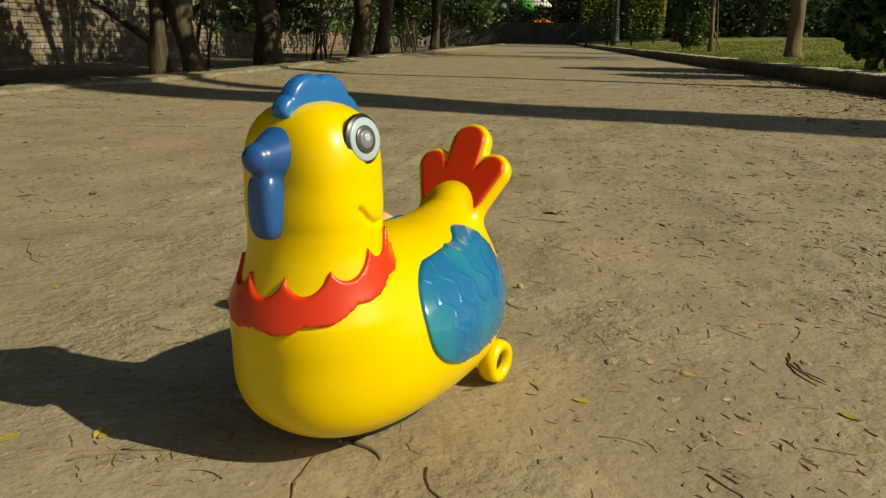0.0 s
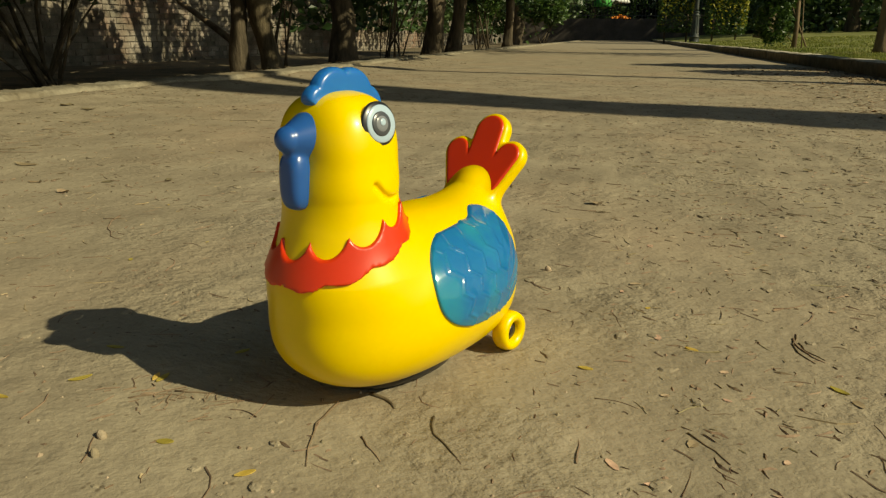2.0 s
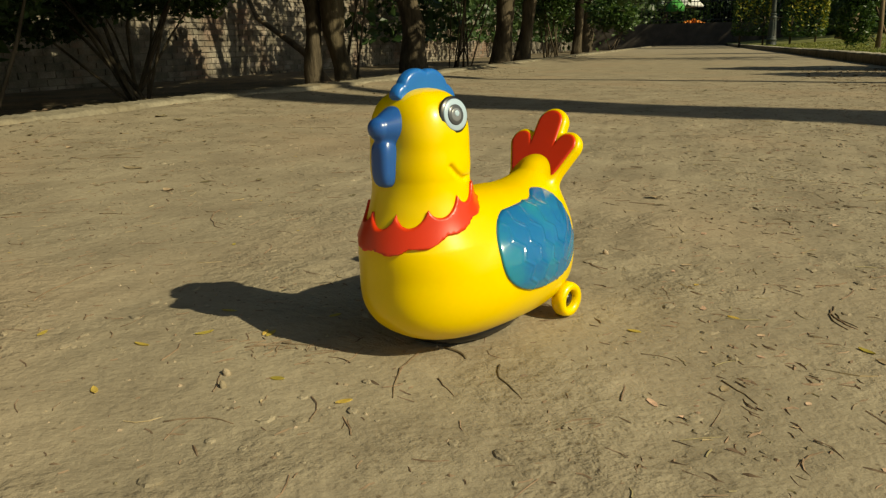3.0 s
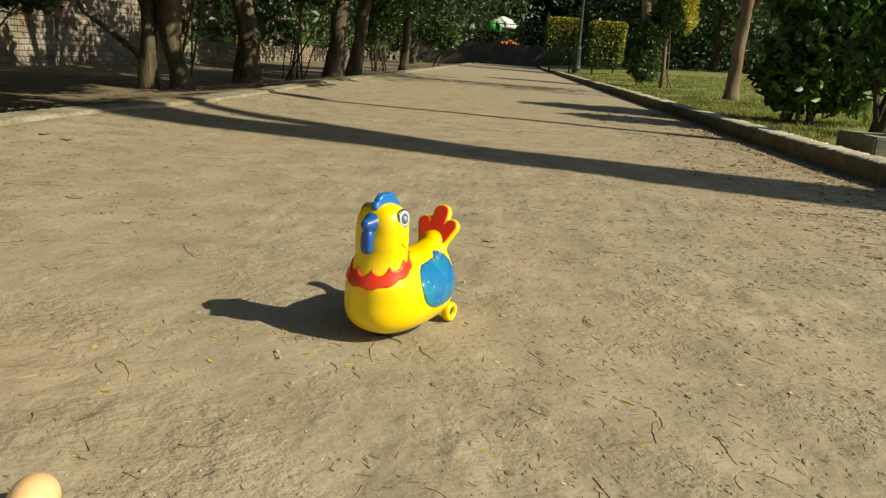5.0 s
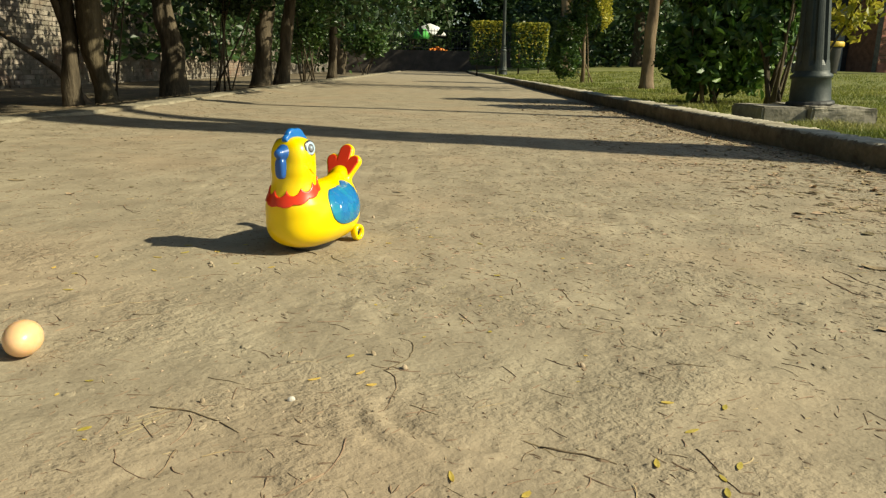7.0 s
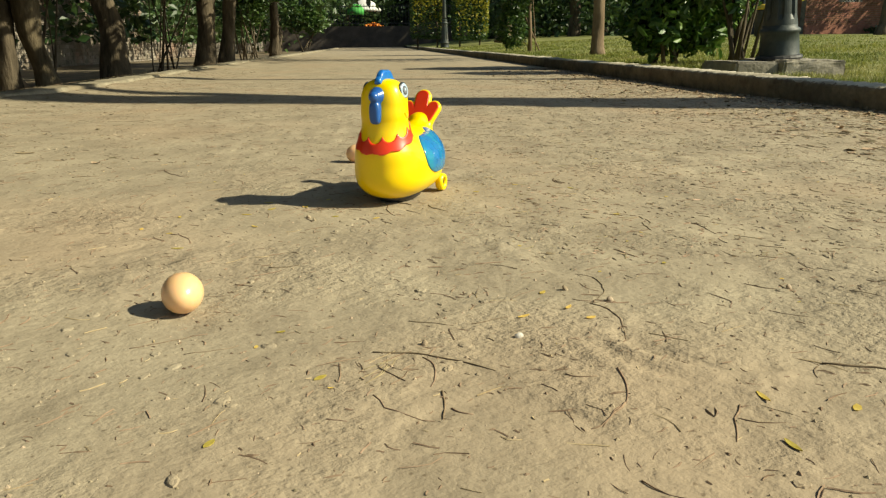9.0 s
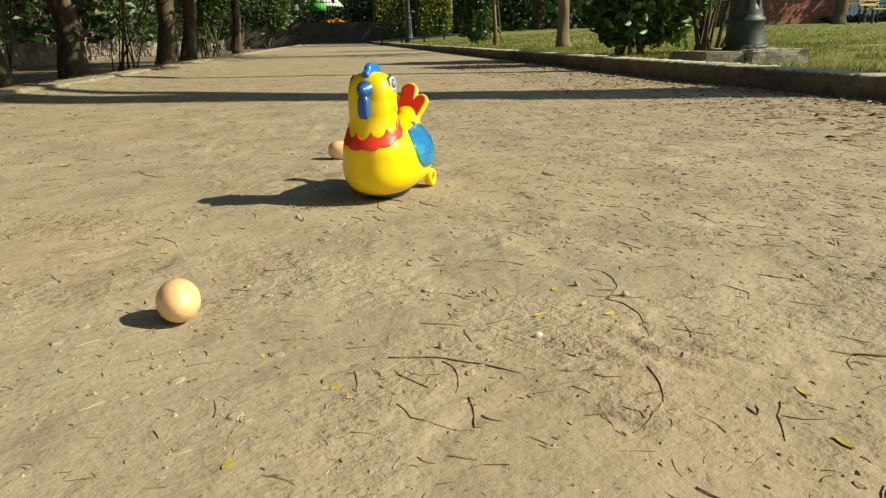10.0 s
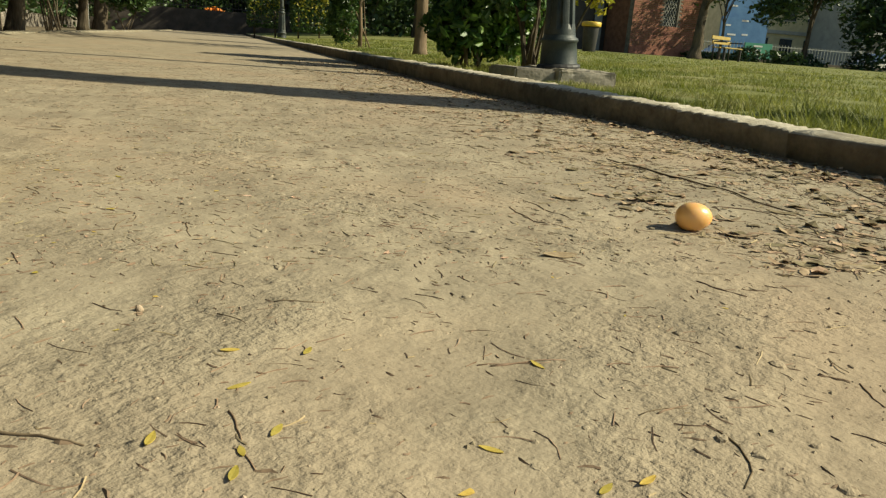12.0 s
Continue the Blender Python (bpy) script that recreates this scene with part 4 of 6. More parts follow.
tree("tree", 15.9, 22.5, lawn_z(15.9, 22.5), [(0, 0, -0.05), (0.05, 0, 1.2), (0.2, 0, 2.4), (0.45, 0, 4)], 0.19, M_BARK, "leaning grey tree trunk beside the yellow bench", 8, (0.7, 2200, 0.16, 1.9, 4.5, 2.4), 33, M_LEAF_DARK)
tall_tree = tree("tree", 5.2, 1.09, 0.06, [(0, 0, -0.05), (0.02, 0.02, 3), (0.0, 0.05, 6), (0.1, 0.1, 9)], 0.3, M_PALEBARK, "tall tree on the lawn whose trunk shades the path", 6, (0.8, 2500, 0.14, 8.5, 11.0, 2.0), 34, M_LEAF_MID)

for line, r in (([(0, 0.05, 3.6), (-0.12, 0.42, 4.4), (-0.28, 0.9, 5.2), (-0.05, 1.05, 6.1), (0.15, 1.25, 7.0)], 0.11), ([(0, 0.0, 4.6), (0.1, -0.25, 5.4), (0.05, -0.45, 6.4), (0.2, -0.6, 7.6)], 0.07), ([(-0.2, 0.7, 4.9), (-0.3, 0.62, 5.5), (-0.2, 0.7, 6.2)], 0.045)):
    v, f = tube(line, [r * (1 - 0.16 * i) for i in range(len(line))], 8, 0.3)
    mesh_ob("limb", v, f, M_PALEBARK, True, tall_tree)

shrub("shrub", 2.35, 5.67, LZ, 9, "dense glossy dark green bush with large drooping leaves", 41, [(-0.1, 0, 0.36, 0.36, 0.34, 0.36), (0.3, 0.1, 0.42, 0.4, 0.4, 0.42), (0.1, -0.1, 0.7, 0.4, 0.35, 0.4), (0.0, 0.1, 1.05, 0.45, 0.45, 0.5), (0.5, 0.2, 1.1, 0.45, 0.4, 0.5)], 7200, 0.092, M_LEAF_GLOSSY, hang=0.75)
shrub("shrub", 2.47, 4.66, LZ, 9, "leggy bush with bare stems and glossy leaves above", 42, [(-0.02, 0.1, 0.55, 0.24, 0.26, 0.34), (0.1, 0, 1.1, 0.36, 0.4, 0.45)], 2200, 0.075, M_LEAF_GLOSSY, hang=0.6, tight=0.45)
shrub("shrub", 3.12, 5.7, LZ, 2, "sunlit bush with yellow-green drooping leaves", 43, [(0.34, 0, 0.85, 0.3, 0.3, 0.38), (0.4, 0, 1.3, 0.3, 0.3, 0.4)], 900, 0.075, M_LEAF_YELLOW, hang=0.8, tight=0.3)
top = shrub("shrub", 2.72, 12.9, LZ, 3, "clipped topiary bush, dark green with its sunlit side coloured yellow-green", 44, [(-0.48, 0, 0.42, 0.34, 0.34, 0.44), (-0.4, 0, 0.88, 0.32, 0.32, 0.36), (-0.16, 0, 1.3, 0.32, 0.34, 0.5), (-0.12, 0, 1.85, 0.34, 0.36, 0.42)], 9000, 0.06, M_LEAF_MID, bark=M_PALEBARK)
# yellow leaves on the sunward side only: sunlight put into the leaf colour
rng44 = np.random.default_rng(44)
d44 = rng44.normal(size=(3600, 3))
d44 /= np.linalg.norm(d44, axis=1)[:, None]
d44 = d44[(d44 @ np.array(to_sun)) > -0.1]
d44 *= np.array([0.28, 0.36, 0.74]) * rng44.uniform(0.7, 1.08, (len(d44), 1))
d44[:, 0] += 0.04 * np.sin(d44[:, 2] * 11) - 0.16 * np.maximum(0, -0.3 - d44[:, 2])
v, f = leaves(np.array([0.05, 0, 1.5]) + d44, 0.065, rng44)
mesh_ob("sunlit_leaves", v, f, M_LEAF_YELLOW, False, top)
v, f = tube([(-0.13, 0, -0.03), (-0.12, 0, 0.3), (-0.14, 0.01, 0.7), (-0.12, 0, 1.5)], [0.04, 0.034, 0.032, 0.024], 8, 0.2)
mesh_ob("trunk", v, f, M_PALEBARK, True, top)


def hedge(x0, x1, y0, y1, z0, z1, seed, label):
    top = thing("hedge", label, "hedge", pose((x0 + x1) / 2, (y0 + y1) / 2, LZ), "clipped hedges")
    rng = np.random.default_rng(seed)
    half = np.array([(x1 - x0) / 2, (y1 - y0) / 2, (z1 - z0) / 2])
    for name, n, mat, lift in (("foliage", 3200, M_LEAF_MID, 0), ("sunlit_leaves", 2800, M_LEAF_YELLOW, 1)):
        p = rng.uniform(-1, 1, (n, 3))
        ax = rng.integers(0, 3, n)
        sg = np.sign(rng.uniform(-1, 1, n))
        # yellow set goes on top and sunward faces, colouring in the sunlight there
        if lift:
            k = rng.uniform(0, 1, n)
            ax = np.where(k < 0.45, 2, np.where(k < 0.8, 0, 1))
            sg = np.where(ax == 1, -1, 1)
            p[:, 2] = np.where(ax != 2, 1 - (1 - p[:, 2]) * rng.uniform(0, 1, n), p[:, 2])
        p[np.arange(n), ax] = sg * rng.uniform(0.86, 1.03, n)
        p = p * half * (1 - 0.06 * (np.abs(p[:, [1, 2, 0]]) > 0.9)) + np.array([0, 0, (z0 + z1) / 2])
        v, f = leaves(p, 0.085, rng, 0.1)
        mesh_ob(name, v, f, mat, False, top)
    for sx in (-0.6, 0.6):
        v, f = tube([(half[0] * sx, 0, -0.05), (half[0] * sx, 0, z0 + 0.5)], [0.03, 0.02], 7)
        mesh_ob("stem", v, f, M_BARK, True, top)


hedge(0.93, 1.98, 23.4, 24.4, 0.3, 1.62, 51, "tall clipped hedge, yellow-green on its sunlit top and sides")
hedge(2.2, 3.25, 22.6, 23.6, 0.25, 1.55, 52, "tall clipped hedge, yellow-green on its sunlit top and sides")



# ---- walls and what lies beyond ----
WALL_X = -6.3


def solid(name, mat, label, category, *boxes):
    bm = bmesh.new()
    for b in boxes:
        box(bm, *b)
    me = bpy.data.meshes.new(name)
    bm.to_mesh(me)
    bm.free()
    me.materials.append(mat)
    return tagged(new(name, me), label, category, kind="structure")


wall_west = solid("wall_west", M_MORTAR, "old whitewashed brick boundary wall, patchy and stained", "wall", (WALL_X - 0.25, WALL_X - 0.006, -8, 42, -0.4, 2.3))
M_DARKWALL = material("dark_wall", (0.05, 0.042, 0.035), (0.11, 0.09, 0.075), 2, 0.9, 0.4, 20)
solid("wall_north", M_DARKWALL, "low dark boundary wall at the far end of the path", "wall", (-12, 16, 41, 41.3, -0.6, 1.1))


def railing(x0, x1, y, z0, z1, gap, mat, label):
    top = thing("railing", label, "railing", pose(x0, y, z0))
    n = int((x1 - x0) / gap)
    bar = None
    for i in range(n + 1):
        if bar is None:
            bm = box(bmesh.new(), -0.012, 0.012, -0.012, 0.012, 0, z1 - z0)
            bar = part("bar", bm, mat, top)
        else:
            b = new("bar", bar.data)
            b.parent = top
            b.location = (i * gap, 0, 0)
    for z in (0.15, z1 - z0 - 0.12):
        part("rail", box(bmesh.new(), 0, x1 - x0, -0.016, 0.016, z - 0.02, z + 0.02), mat, top)
    return top


railing(-9, 9, 41.15, 1.1, 2.25, 0.16, M_IRON, "dark iron railing on the low wall")


def far_tree(x, y, h, r, seed, n=4200, leaf=0.3, mat=None):
    tree("tree", x, y, -0.2, [(0, 0, -0.4), (0.1, 0, h * 0.3), (0, 0, h * 0.6), (0.1, 0, h)], 0.2 + h * 0.012, M_BARK, "large dark leafy tree beyond the end of the path", 10, (r * 0.5, n, leaf, h * 0.18, h * 1.05, r), seed, mat or M_LEAF_DARK)


for i, (x, y, h, r) in enumerate(((-9, 36, 7, 3.5), (-5.5, 44, 9, 4), (-2.2, 52, 11, 4.5), (4.2, 55, 11, 4.5), (6, 38, 8, 3.6), (8.5, 47, 6, 3.5), (11, 44, 9, 4.5), (-8.6, 27, 7, 3), (-8.4, 18, 6, 2.6), (-13, 46, 10, 5), (15, 50, 10, 5), (8, 31, 7, 3), (-8.8, 10, 6, 2.6), (-8.5, 3, 5.5, 2.6), (12, 37, 8, 4), (-4.6, 33, 6, 2.6))):
    far_tree(x, y, h, r, 60 + i)


def woods(name, boxes, n, size, seed, label, mat):
    """Leafy masses far off, uncountable."""
    rng = np.random.default_rng(seed)
    out = []
    for x0, x1, y0, y1, z0, z1, share in boxes:
        k = int(n * share)
        p = rng.uniform((x0, y0, z0), (x1, y1, z1), (k, 3))
        keep = np.array([noise.noise((a[0] * 0.45, a[1] * 0.45 + seed, a[2] * 0.6)) > -0.18 + 0.25 * (a[2] - z0) / (z1 - z0) for a in p])
        out.append(p[keep])
    v, f = leaves(np.concatenate(out), size, rng, 0.2, 0.6, 0.5)
    tagged(mesh_ob(name, v, f, mat, False), label, "woods", kind="stuff")


woods("far_woods", [(-16, -1.9, 43, 50, 0, 8, 0.3), (-1.9, 0.5, 50, 53, 0, 9, 0.1), (4, 8.5, 43, 50, 0, 4.6, 0.1), (8.5, 17, 43, 50, 0, 8, 0.2), (4.5, 14, 33, 38, 0.3, 4.5, 0.15), (13, 15.8, 36, 40, 0, 6, 0.08)], 52000, 0.34, 90, "dense dark trees and undergrowth beyond the park wall", M_LEAF_DARK)
woods("wall_creepers", [(-10, -6.8, -6, 40, 1.2, 5.5, 0.8), (-6.25, -5.0, 12, 40, 0.3, 3.0, 0.3)], 34000, 0.2, 91, "dark foliage hanging behind and over the old wall", M_LEAF_DARK)
woods("backing_woods", [(-9, 4, 54, 58, 0, 13, 0.5), (3, 12, 52, 56, 0, 13, 0.5)], 30000, 0.7, 97, "tall dark trees closing the view behind the stall", M_LEAF_DARK)

# stall beyond the far wall
M_WHITE = material("white_canvas", (0.6, 0.6, 0.58), (0.75, 0.75, 0.73), 3, 0.8, 0.1)
M_GREENCLOTH = material("green_canvas", (0.05, 0.3, 0.05), (0.09, 0.42, 0.08), 3, 0.8, 0.1)
M_ORANGE = material("orange_fruit", (0.6, 0.16, 0.01), (0.75, 0.24, 0.02), 20, 0.5, 0.1)
stall = thing("fruit_stall", "street fruit stall with a white and green parasol", "stall", pose(-0.9, 46.6, 0))
part("table", box(bmesh.new(), -0.8, 1.3, -0.4, 0.4, 0.6, 0.95, 0.02), M_DARKWALL, stall)
v, f = lathe([(1.0, 2.1), (0.98, 2.2), (0.55, 2.62), (0.05, 2.8)], 16)
tagged(mesh_ob("parasol", v, f, M_WHITE, True, stall), "white parasol")
v, f = lathe([(0.5, 1.85), (0.5, 2.1), (0.3, 2.4), (0.05, 2.45)], 12)
tagged(mesh_ob("awning", [(p[0] - 0.5, p[1] - 1.2, p[2]) for p in v], f, M_GREENCLOTH, True, stall), "green awning")
v, f = tube([(0, 0, -0.4), (0, 0, 2.7)], [0.03, 0.025], 8)
mesh_ob("pole", v, f, M_IRON, True, stall)
rf = random.Random(8)
for i in range(34):
    v, f = lathe([(0.01, -0.1), (0.07, -0.07), (0.1, 0), (0.07, 0.07), (0.01, 0.1)], 8)
    a, r = rf.uniform(0, 6.28), rf.uniform(0, 0.7)
    o = mesh_ob("fruit", v, f, M_ORANGE, True, stall)
    o.location = (0.5 + r * math.cos(a), 0.4 * r * math.sin(a), 1.05 + 0.32 * (1 - r))

# brick pavilion on the right
M_DARKDOOR = material("dark_doorway", (0.012, 0.012, 0.013), (0.035, 0.034, 0.033), 3, 0.6, 0.1)
M_STEEL = material("grey_door", (0.2, 0.22, 0.23), (0.3, 0.32, 0.33), 3, 0.5, 0.1)
M_LATTICE = material("lattice", (0.3, 0.3, 0.27), (0.42, 0.42, 0.38), 6, 0.6, 0.1)


def pavilion():
    ang = 12.0
    top = thing("brick_pavilion", "red brick park pavilion with a latticed window", "building", pose(16.75, 28.6, 0.35, 0, 0, ang))
    w, d, h, wx0, wx1, wz0, wz1 = 4.0, 4.0, 4.6, 1.75, 2.55, 1.3, 2.5
    wall = part("wall", box(box(box(box(bmesh.new(), 0, wx0, 0, 0.25, -0.3, h), wx1, w, 0, 0.25, -0.3, h), wx0, wx1, 0, 0.25, -0.3, wz0), wx0, wx1, 0, 0.25, wz1, h), M_MORTAR, top, "brick front wall")
    part("side_wall", box(bmesh.new(), 0, 0.25, 0.252, d, -0.3, h), M_BRICKRED, top)
    part("side_wall", box(bmesh.new(), w - 0.25, w, 0.252, d, -0.3, h), M_BRICKRED, top)
    part("roof", box(bmesh.new(), -0.2, w + 0.2, -0.2, d + 0.2, h + 0.002, h + 0.25, 0.03), M_STONE, top)
    part("plinth", box(bmesh.new(), -0.03, w + 0.03, -0.06, -0.002, -0.3, 0.42, 0.01), M_BRICKRED, top)
    win = part("window", box(bmesh.new(), wx0, wx1, 0.12, 0.14, wz0, wz1), M_DARKDOOR, top, "dark window behind a lattice")
    n = 9
    for s in (-1, 1):
        for i in range(-n, n + 1):
            cx = (wx0 + wx1) / 2 + i * 0.15
            pts = []
            for k in range(21):
                z = wz0 + (wz1 - wz0) * k / 20
                x = cx + s * (z - (wz0 + wz1) / 2) * 0.6
                if wx0 < x < wx1:
                    pts.append((x, 0.06, z))
            if len(pts) > 1:
                v, f = tube([pts[0], pts[-1]], [0.012, 0.012], 5)
                mesh_ob("lattice_bar", v, f, M_LATTICE, False, win)
    # courses of brick on the sunny front
    verts, faces = [], []
    rnd = random.Random(3)
    z, row = -0.05, 0
    while z < h - 0.1:
        x = -0.12 * (row % 2)
        while x < w:
            x0, x1 = max(0.0, x), min(w, x + 0.228)
            if x1 - x0 > 0.04 and not (z + 0.07 > wz0 and z < wz1 and x1 > wx0 and x0 < wx1):
                o, y = len(verts), -0.008 - rnd.uniform(0, 0.004)
                verts += [(x0, 0.0, z), (x1, 0.0, z), (x1, 0.0, z + 0.068), (x0, 0.0, z + 0.068), (x0, y, z), (x1, y, z), (x1, y, z + 0.068), (x0, y, z + 0.068)]
                faces += [tuple(o + i for i in q) for q in ((4, 5, 6, 7), (0, 1, 5, 4), (2, 3, 7, 6), (1, 2, 6, 5), (3, 0, 4, 7))]
            x += 0.24
        z += 0.08
        row += 1
    tagged(mesh_ob("brickwork", verts, faces, M_BRICKRED, False, wall), "red brick courses", kind="stuff")
    part("porch", box(bmesh.new(), -2.2, -0.05, 1.6, 1.8, -0.3, h), M_DARKDOOR, top, "dark porch in shade")
    part("door", box(bmesh.new(), -0.75, -0.35, 1.52, 1.56, 0.0, 2.6), M_STEEL, top, "grey metal door")
    part("porch_roof", box(bmesh.new(), -2.3, -0.205, -0.1, 1.59, h - 0.3, h - 0.1), M_STONE, top)


pavilion()

M_BENCH = material("yellow_bench_paint", (0.32, 0.23, 0.06), (0.47, 0.35, 0.1), 6, 0.6, 0.2, 40, stretch=(0.3, 1, 1))


def bench(m, label):
    top = thing("park_bench", label, "bench", m, "park benches")
    for z, y in ((0.78, 0.3), (0.62, 0.27)):
        part("back_slat", box(bmesh.new(), -0.75, 0.75, y, y + 0.03, z - 0.06, z + 0.06, 0.008), M_BENCH, top)
    for y in (-0.2, -0.02, 0.15):
        part("seat_slat", box(bmesh.new(), -0.75, 0.75, y, y + 0.14, 0.43, 0.465, 0.008), M_BENCH, top)
    for x in (-0.68, 0.62):
        part("leg", box(bmesh.new(), x, x + 0.06, -0.2, -0.12, -0.03, 0.428, 0.008), M_IRON, top)
        v, f = tube([(x + 0.03, 0.24, -0.03), (x + 0.03, 0.26, 0.45), (x + 0.03, 0.34, 0.86)], [0.035, 0.03, 0.025], 8)
        mesh_ob("back_leg", v, f, M_IRON, True, top)
        part("arm_rest", box(bmesh.new(), x, x + 0.06, -0.22, 0.26, 0.62, 0.66, 0.01), M_IRON, top)


bench(pose(17.4, 22.75, lawn_z(17.4, 22.75), 0, 0, 30), "yellow slatted park bench with black iron legs on the lawn")
bench(pose(10.15, 21.3, lawn_z(10.15, 21.3), 0, 0, 55), "yellow slatted park bench behind the street lamp")



def litter_bin(x, y):
    z = lawn_z(x, y)
    top = thing("litter_bin", "dark park litter bin with a yellow lid", "litter bin", pose(x, y, z))
    v, f = lathe([(0.02, 0.0), (0.19, 0.0), (0.2, 0.02), (0.245, 0.7), (0.25, 0.74), (0.02, 0.745)], 20)
    mesh_ob("body", v, f, M_IRON, True, top)
    v, f = lathe([(0.29, 0.748), (0.3, 0.77), (0.3, 0.86), (0.27, 0.89), (0.02, 0.9)], 20)
    tagged(mesh_ob("lid", v, f, M_BINLID, True, top), "flat yellow lid")


M_BINLID = material("yellow_lid", (0.5, 0.33, 0.03), (0.66, 0.45, 0.05), 6, 0.5, 0.1)
litter_bin(11.05, 20.9)

# street side beyond the lawn
M_BLUESIGN = material("blue_hoarding", (0.05, 0.15, 0.33), (0.09, 0.22, 0.42), 2, 0.5, 0.05)
M_GREENSIGN = material("green_hoarding", (0.05, 0.25, 0.17), (0.08, 0.32, 0.22), 2, 0.5, 0.05)
M_BEIGE = material("beige_render", (0.5, 0.43, 0.26), (0.66, 0.57, 0.36), 1.5, 0.9, 0.2)
M_GREYRENDER = material("grey_render", (0.3, 0.29, 0.27), (0.42, 0.41, 0.38), 1.5, 0.9, 0.2)
M_GLASSDARK = material("dark_glass", (0.03, 0.035, 0.04), (0.06, 0.07, 0.08), 2, 0.1, 0)
M_CAR = material("silver_car_paint", (0.5, 0.51, 0.52), (0.6, 0.61, 0.62), 3, 0.25, 0, metal=0.6)
AZ = -2.0


def hoarding(x, y, z0, z1, w, mat, label, bars=0):
    top = thing("hoarding", label, "sign", pose(x, y, 0, 0, 0, AZ), "street signs")
    part("panel", box(bmesh.new(), 0, w, 0, 0.06, z0, z1, 0.01), mat, top)
    rnd = random.Random(int(w * 10))
    for i in range(bars):
        bx, bz = rnd.uniform(0.2, w - 0.7), z0 + (z1 - z0) * (0.25 + 0.5 * (i % 3) / 2)
        part("writing", box(bmesh.new(), bx, bx + rnd.uniform(0.25, 0.6), -0.012, -0.004, bz, bz + 0.1), M_WHITE, top, "white illegible writing")
    for px in (0.1, w - 0.2):
        part("post", box(bmesh.new(), px, px + 0.1, 0.07, 0.15, -0.3, z1), M_IRON, top)


hoarding(28.8, 39.2, 1.2, 4.4, 3.1, M_BLUESIGN, "large blue hoarding with white writing by the street", 9)
hoarding(28.5, 39.0, 0.9, 3.0, 1.4, M_BLUESIGN, "smaller blue sign board by the street", 3)
hoarding(29.9, 38.3, 0.7, 1.6, 1.9, M_GREENSIGN, "long green sign board by the street", 3)


def street_building(x, y, w, d, h, mat, label, rows, cols):
    top = thing("street_building", label, "building", pose(x, y, 0, 0, 0, AZ), "street buildings")
    part("wall", box(bmesh.new(), 0, w, 0.3, d, -0.5, h), mat, top)
    for r in range(rows):
        for c in range(cols):
            x0, z0 = (c + 0.25) * w / cols, 1.4 + r * 3.0
            win = part("window", box(bmesh.new(), x0, x0 + w / cols * 0.5, 0.22, 0.295, z0, z0 + 1.4), M_GLASSDARK, top)
            part("sill", box(bmesh.new(), x0 - 0.08, x0 + w / cols * 0.5 + 0.08, 0.18, 0.215, z0 - 0.12, z0 - 0.02), M_LATTICE, win)
            part("lintel", box(bmesh.new(), x0 - 0.08, x0 + w / cols * 0.5 + 0.08, 0.18, 0.215, z0 + 1.42, z0 + 1.5), M_LATTICE, win)
        part("band", box(bmesh.new(), -0.05, w + 0.05, 0.1, 0.299, 3.2 + r * 3.0, 3.5 + r * 3.0), M_GREYRENDER, top)
    part("roof", box(bmesh.new(), -0.2, w + 0.2, 0.0, d + 0.2, h + 0.002, h + 0.3), M_GREYRENDER, top)


street_building(22, 66, 14, 8, 10, M_GREYRENDER, "grey rendered street building with windows", 3, 5)
street_building(44.5, 56.8, 10, 8, 11, M_BEIGE, "beige street building with dark windows", 3, 4)
street_building(50, 50, 16, 8, 9, M_GREYRENDER, "grey rendered street building with windows", 2, 6)


def fence():
    r = railing(0, 18, 0, 0, 1.5, 0.22, M_LATTICE, "pale metal street railing")
    r.matrix_world = pose(22.6, 38.6, 0.1, 0, 0, AZ)


fence()
solid("wall_east", M_DARKWALL, "low dark wall and planting at the edge of the lawn", "wall", (0, 0.3, 0, 40, -0.5, 0.62)).matrix_world = pose(21.8, 34.0, 0.0, 0, 0, AZ - 90)


def car(m, label, mat):
    top = thing("car", label, "car", m, "parked cars")
    bm = bmesh.new()
    prof = [(-2.1, 0.35), (-2.1, 0.75), (-1.95, 0.9), (-1.2, 0.98), (-0.6, 1.42), (0.6, 1.46), (1.25, 1.0), (2.0, 0.88), (2.12, 0.7), (2.12, 0.35)]
    for s in (-0.85, 0.85):
        for x, z in prof:
            k = 0.82 if z > 1.2 else 1.0
            bm.verts.new((x, s * k, z))
    bm.verts.ensure_lookup_table()
    n = len(prof)
    for i in range(n):
        j = (i + 1) % n
        bm.faces.new([bm.verts[q] for q in (i, j, n + j, n + i)])
    bm.faces.new([bm.verts[i] for i in range(n)][::-1])
    bm.faces.new([bm.verts[n + i] for i in range(n)])
    part("body", bm, mat, top)
    for s in (-1, 1):
        part("window", box(bmesh.new(), -0.9, 0.95, s * 0.8 - 0.02, s * 0.8 + 0.02, 1.02, 1.32), M_GLASSDARK, top)
        for x in (-1.35, 1.35):
            v, f = lathe([(0.05, -0.1), (0.33, -0.1), (0.33, 0.1), (0.05, 0.1)], 16)
            mesh_ob("wheel", [(p[0] + x, p[2] + s * 0.8, p[1] + 0.33) for p in v], f, M_BLACK, True, top)


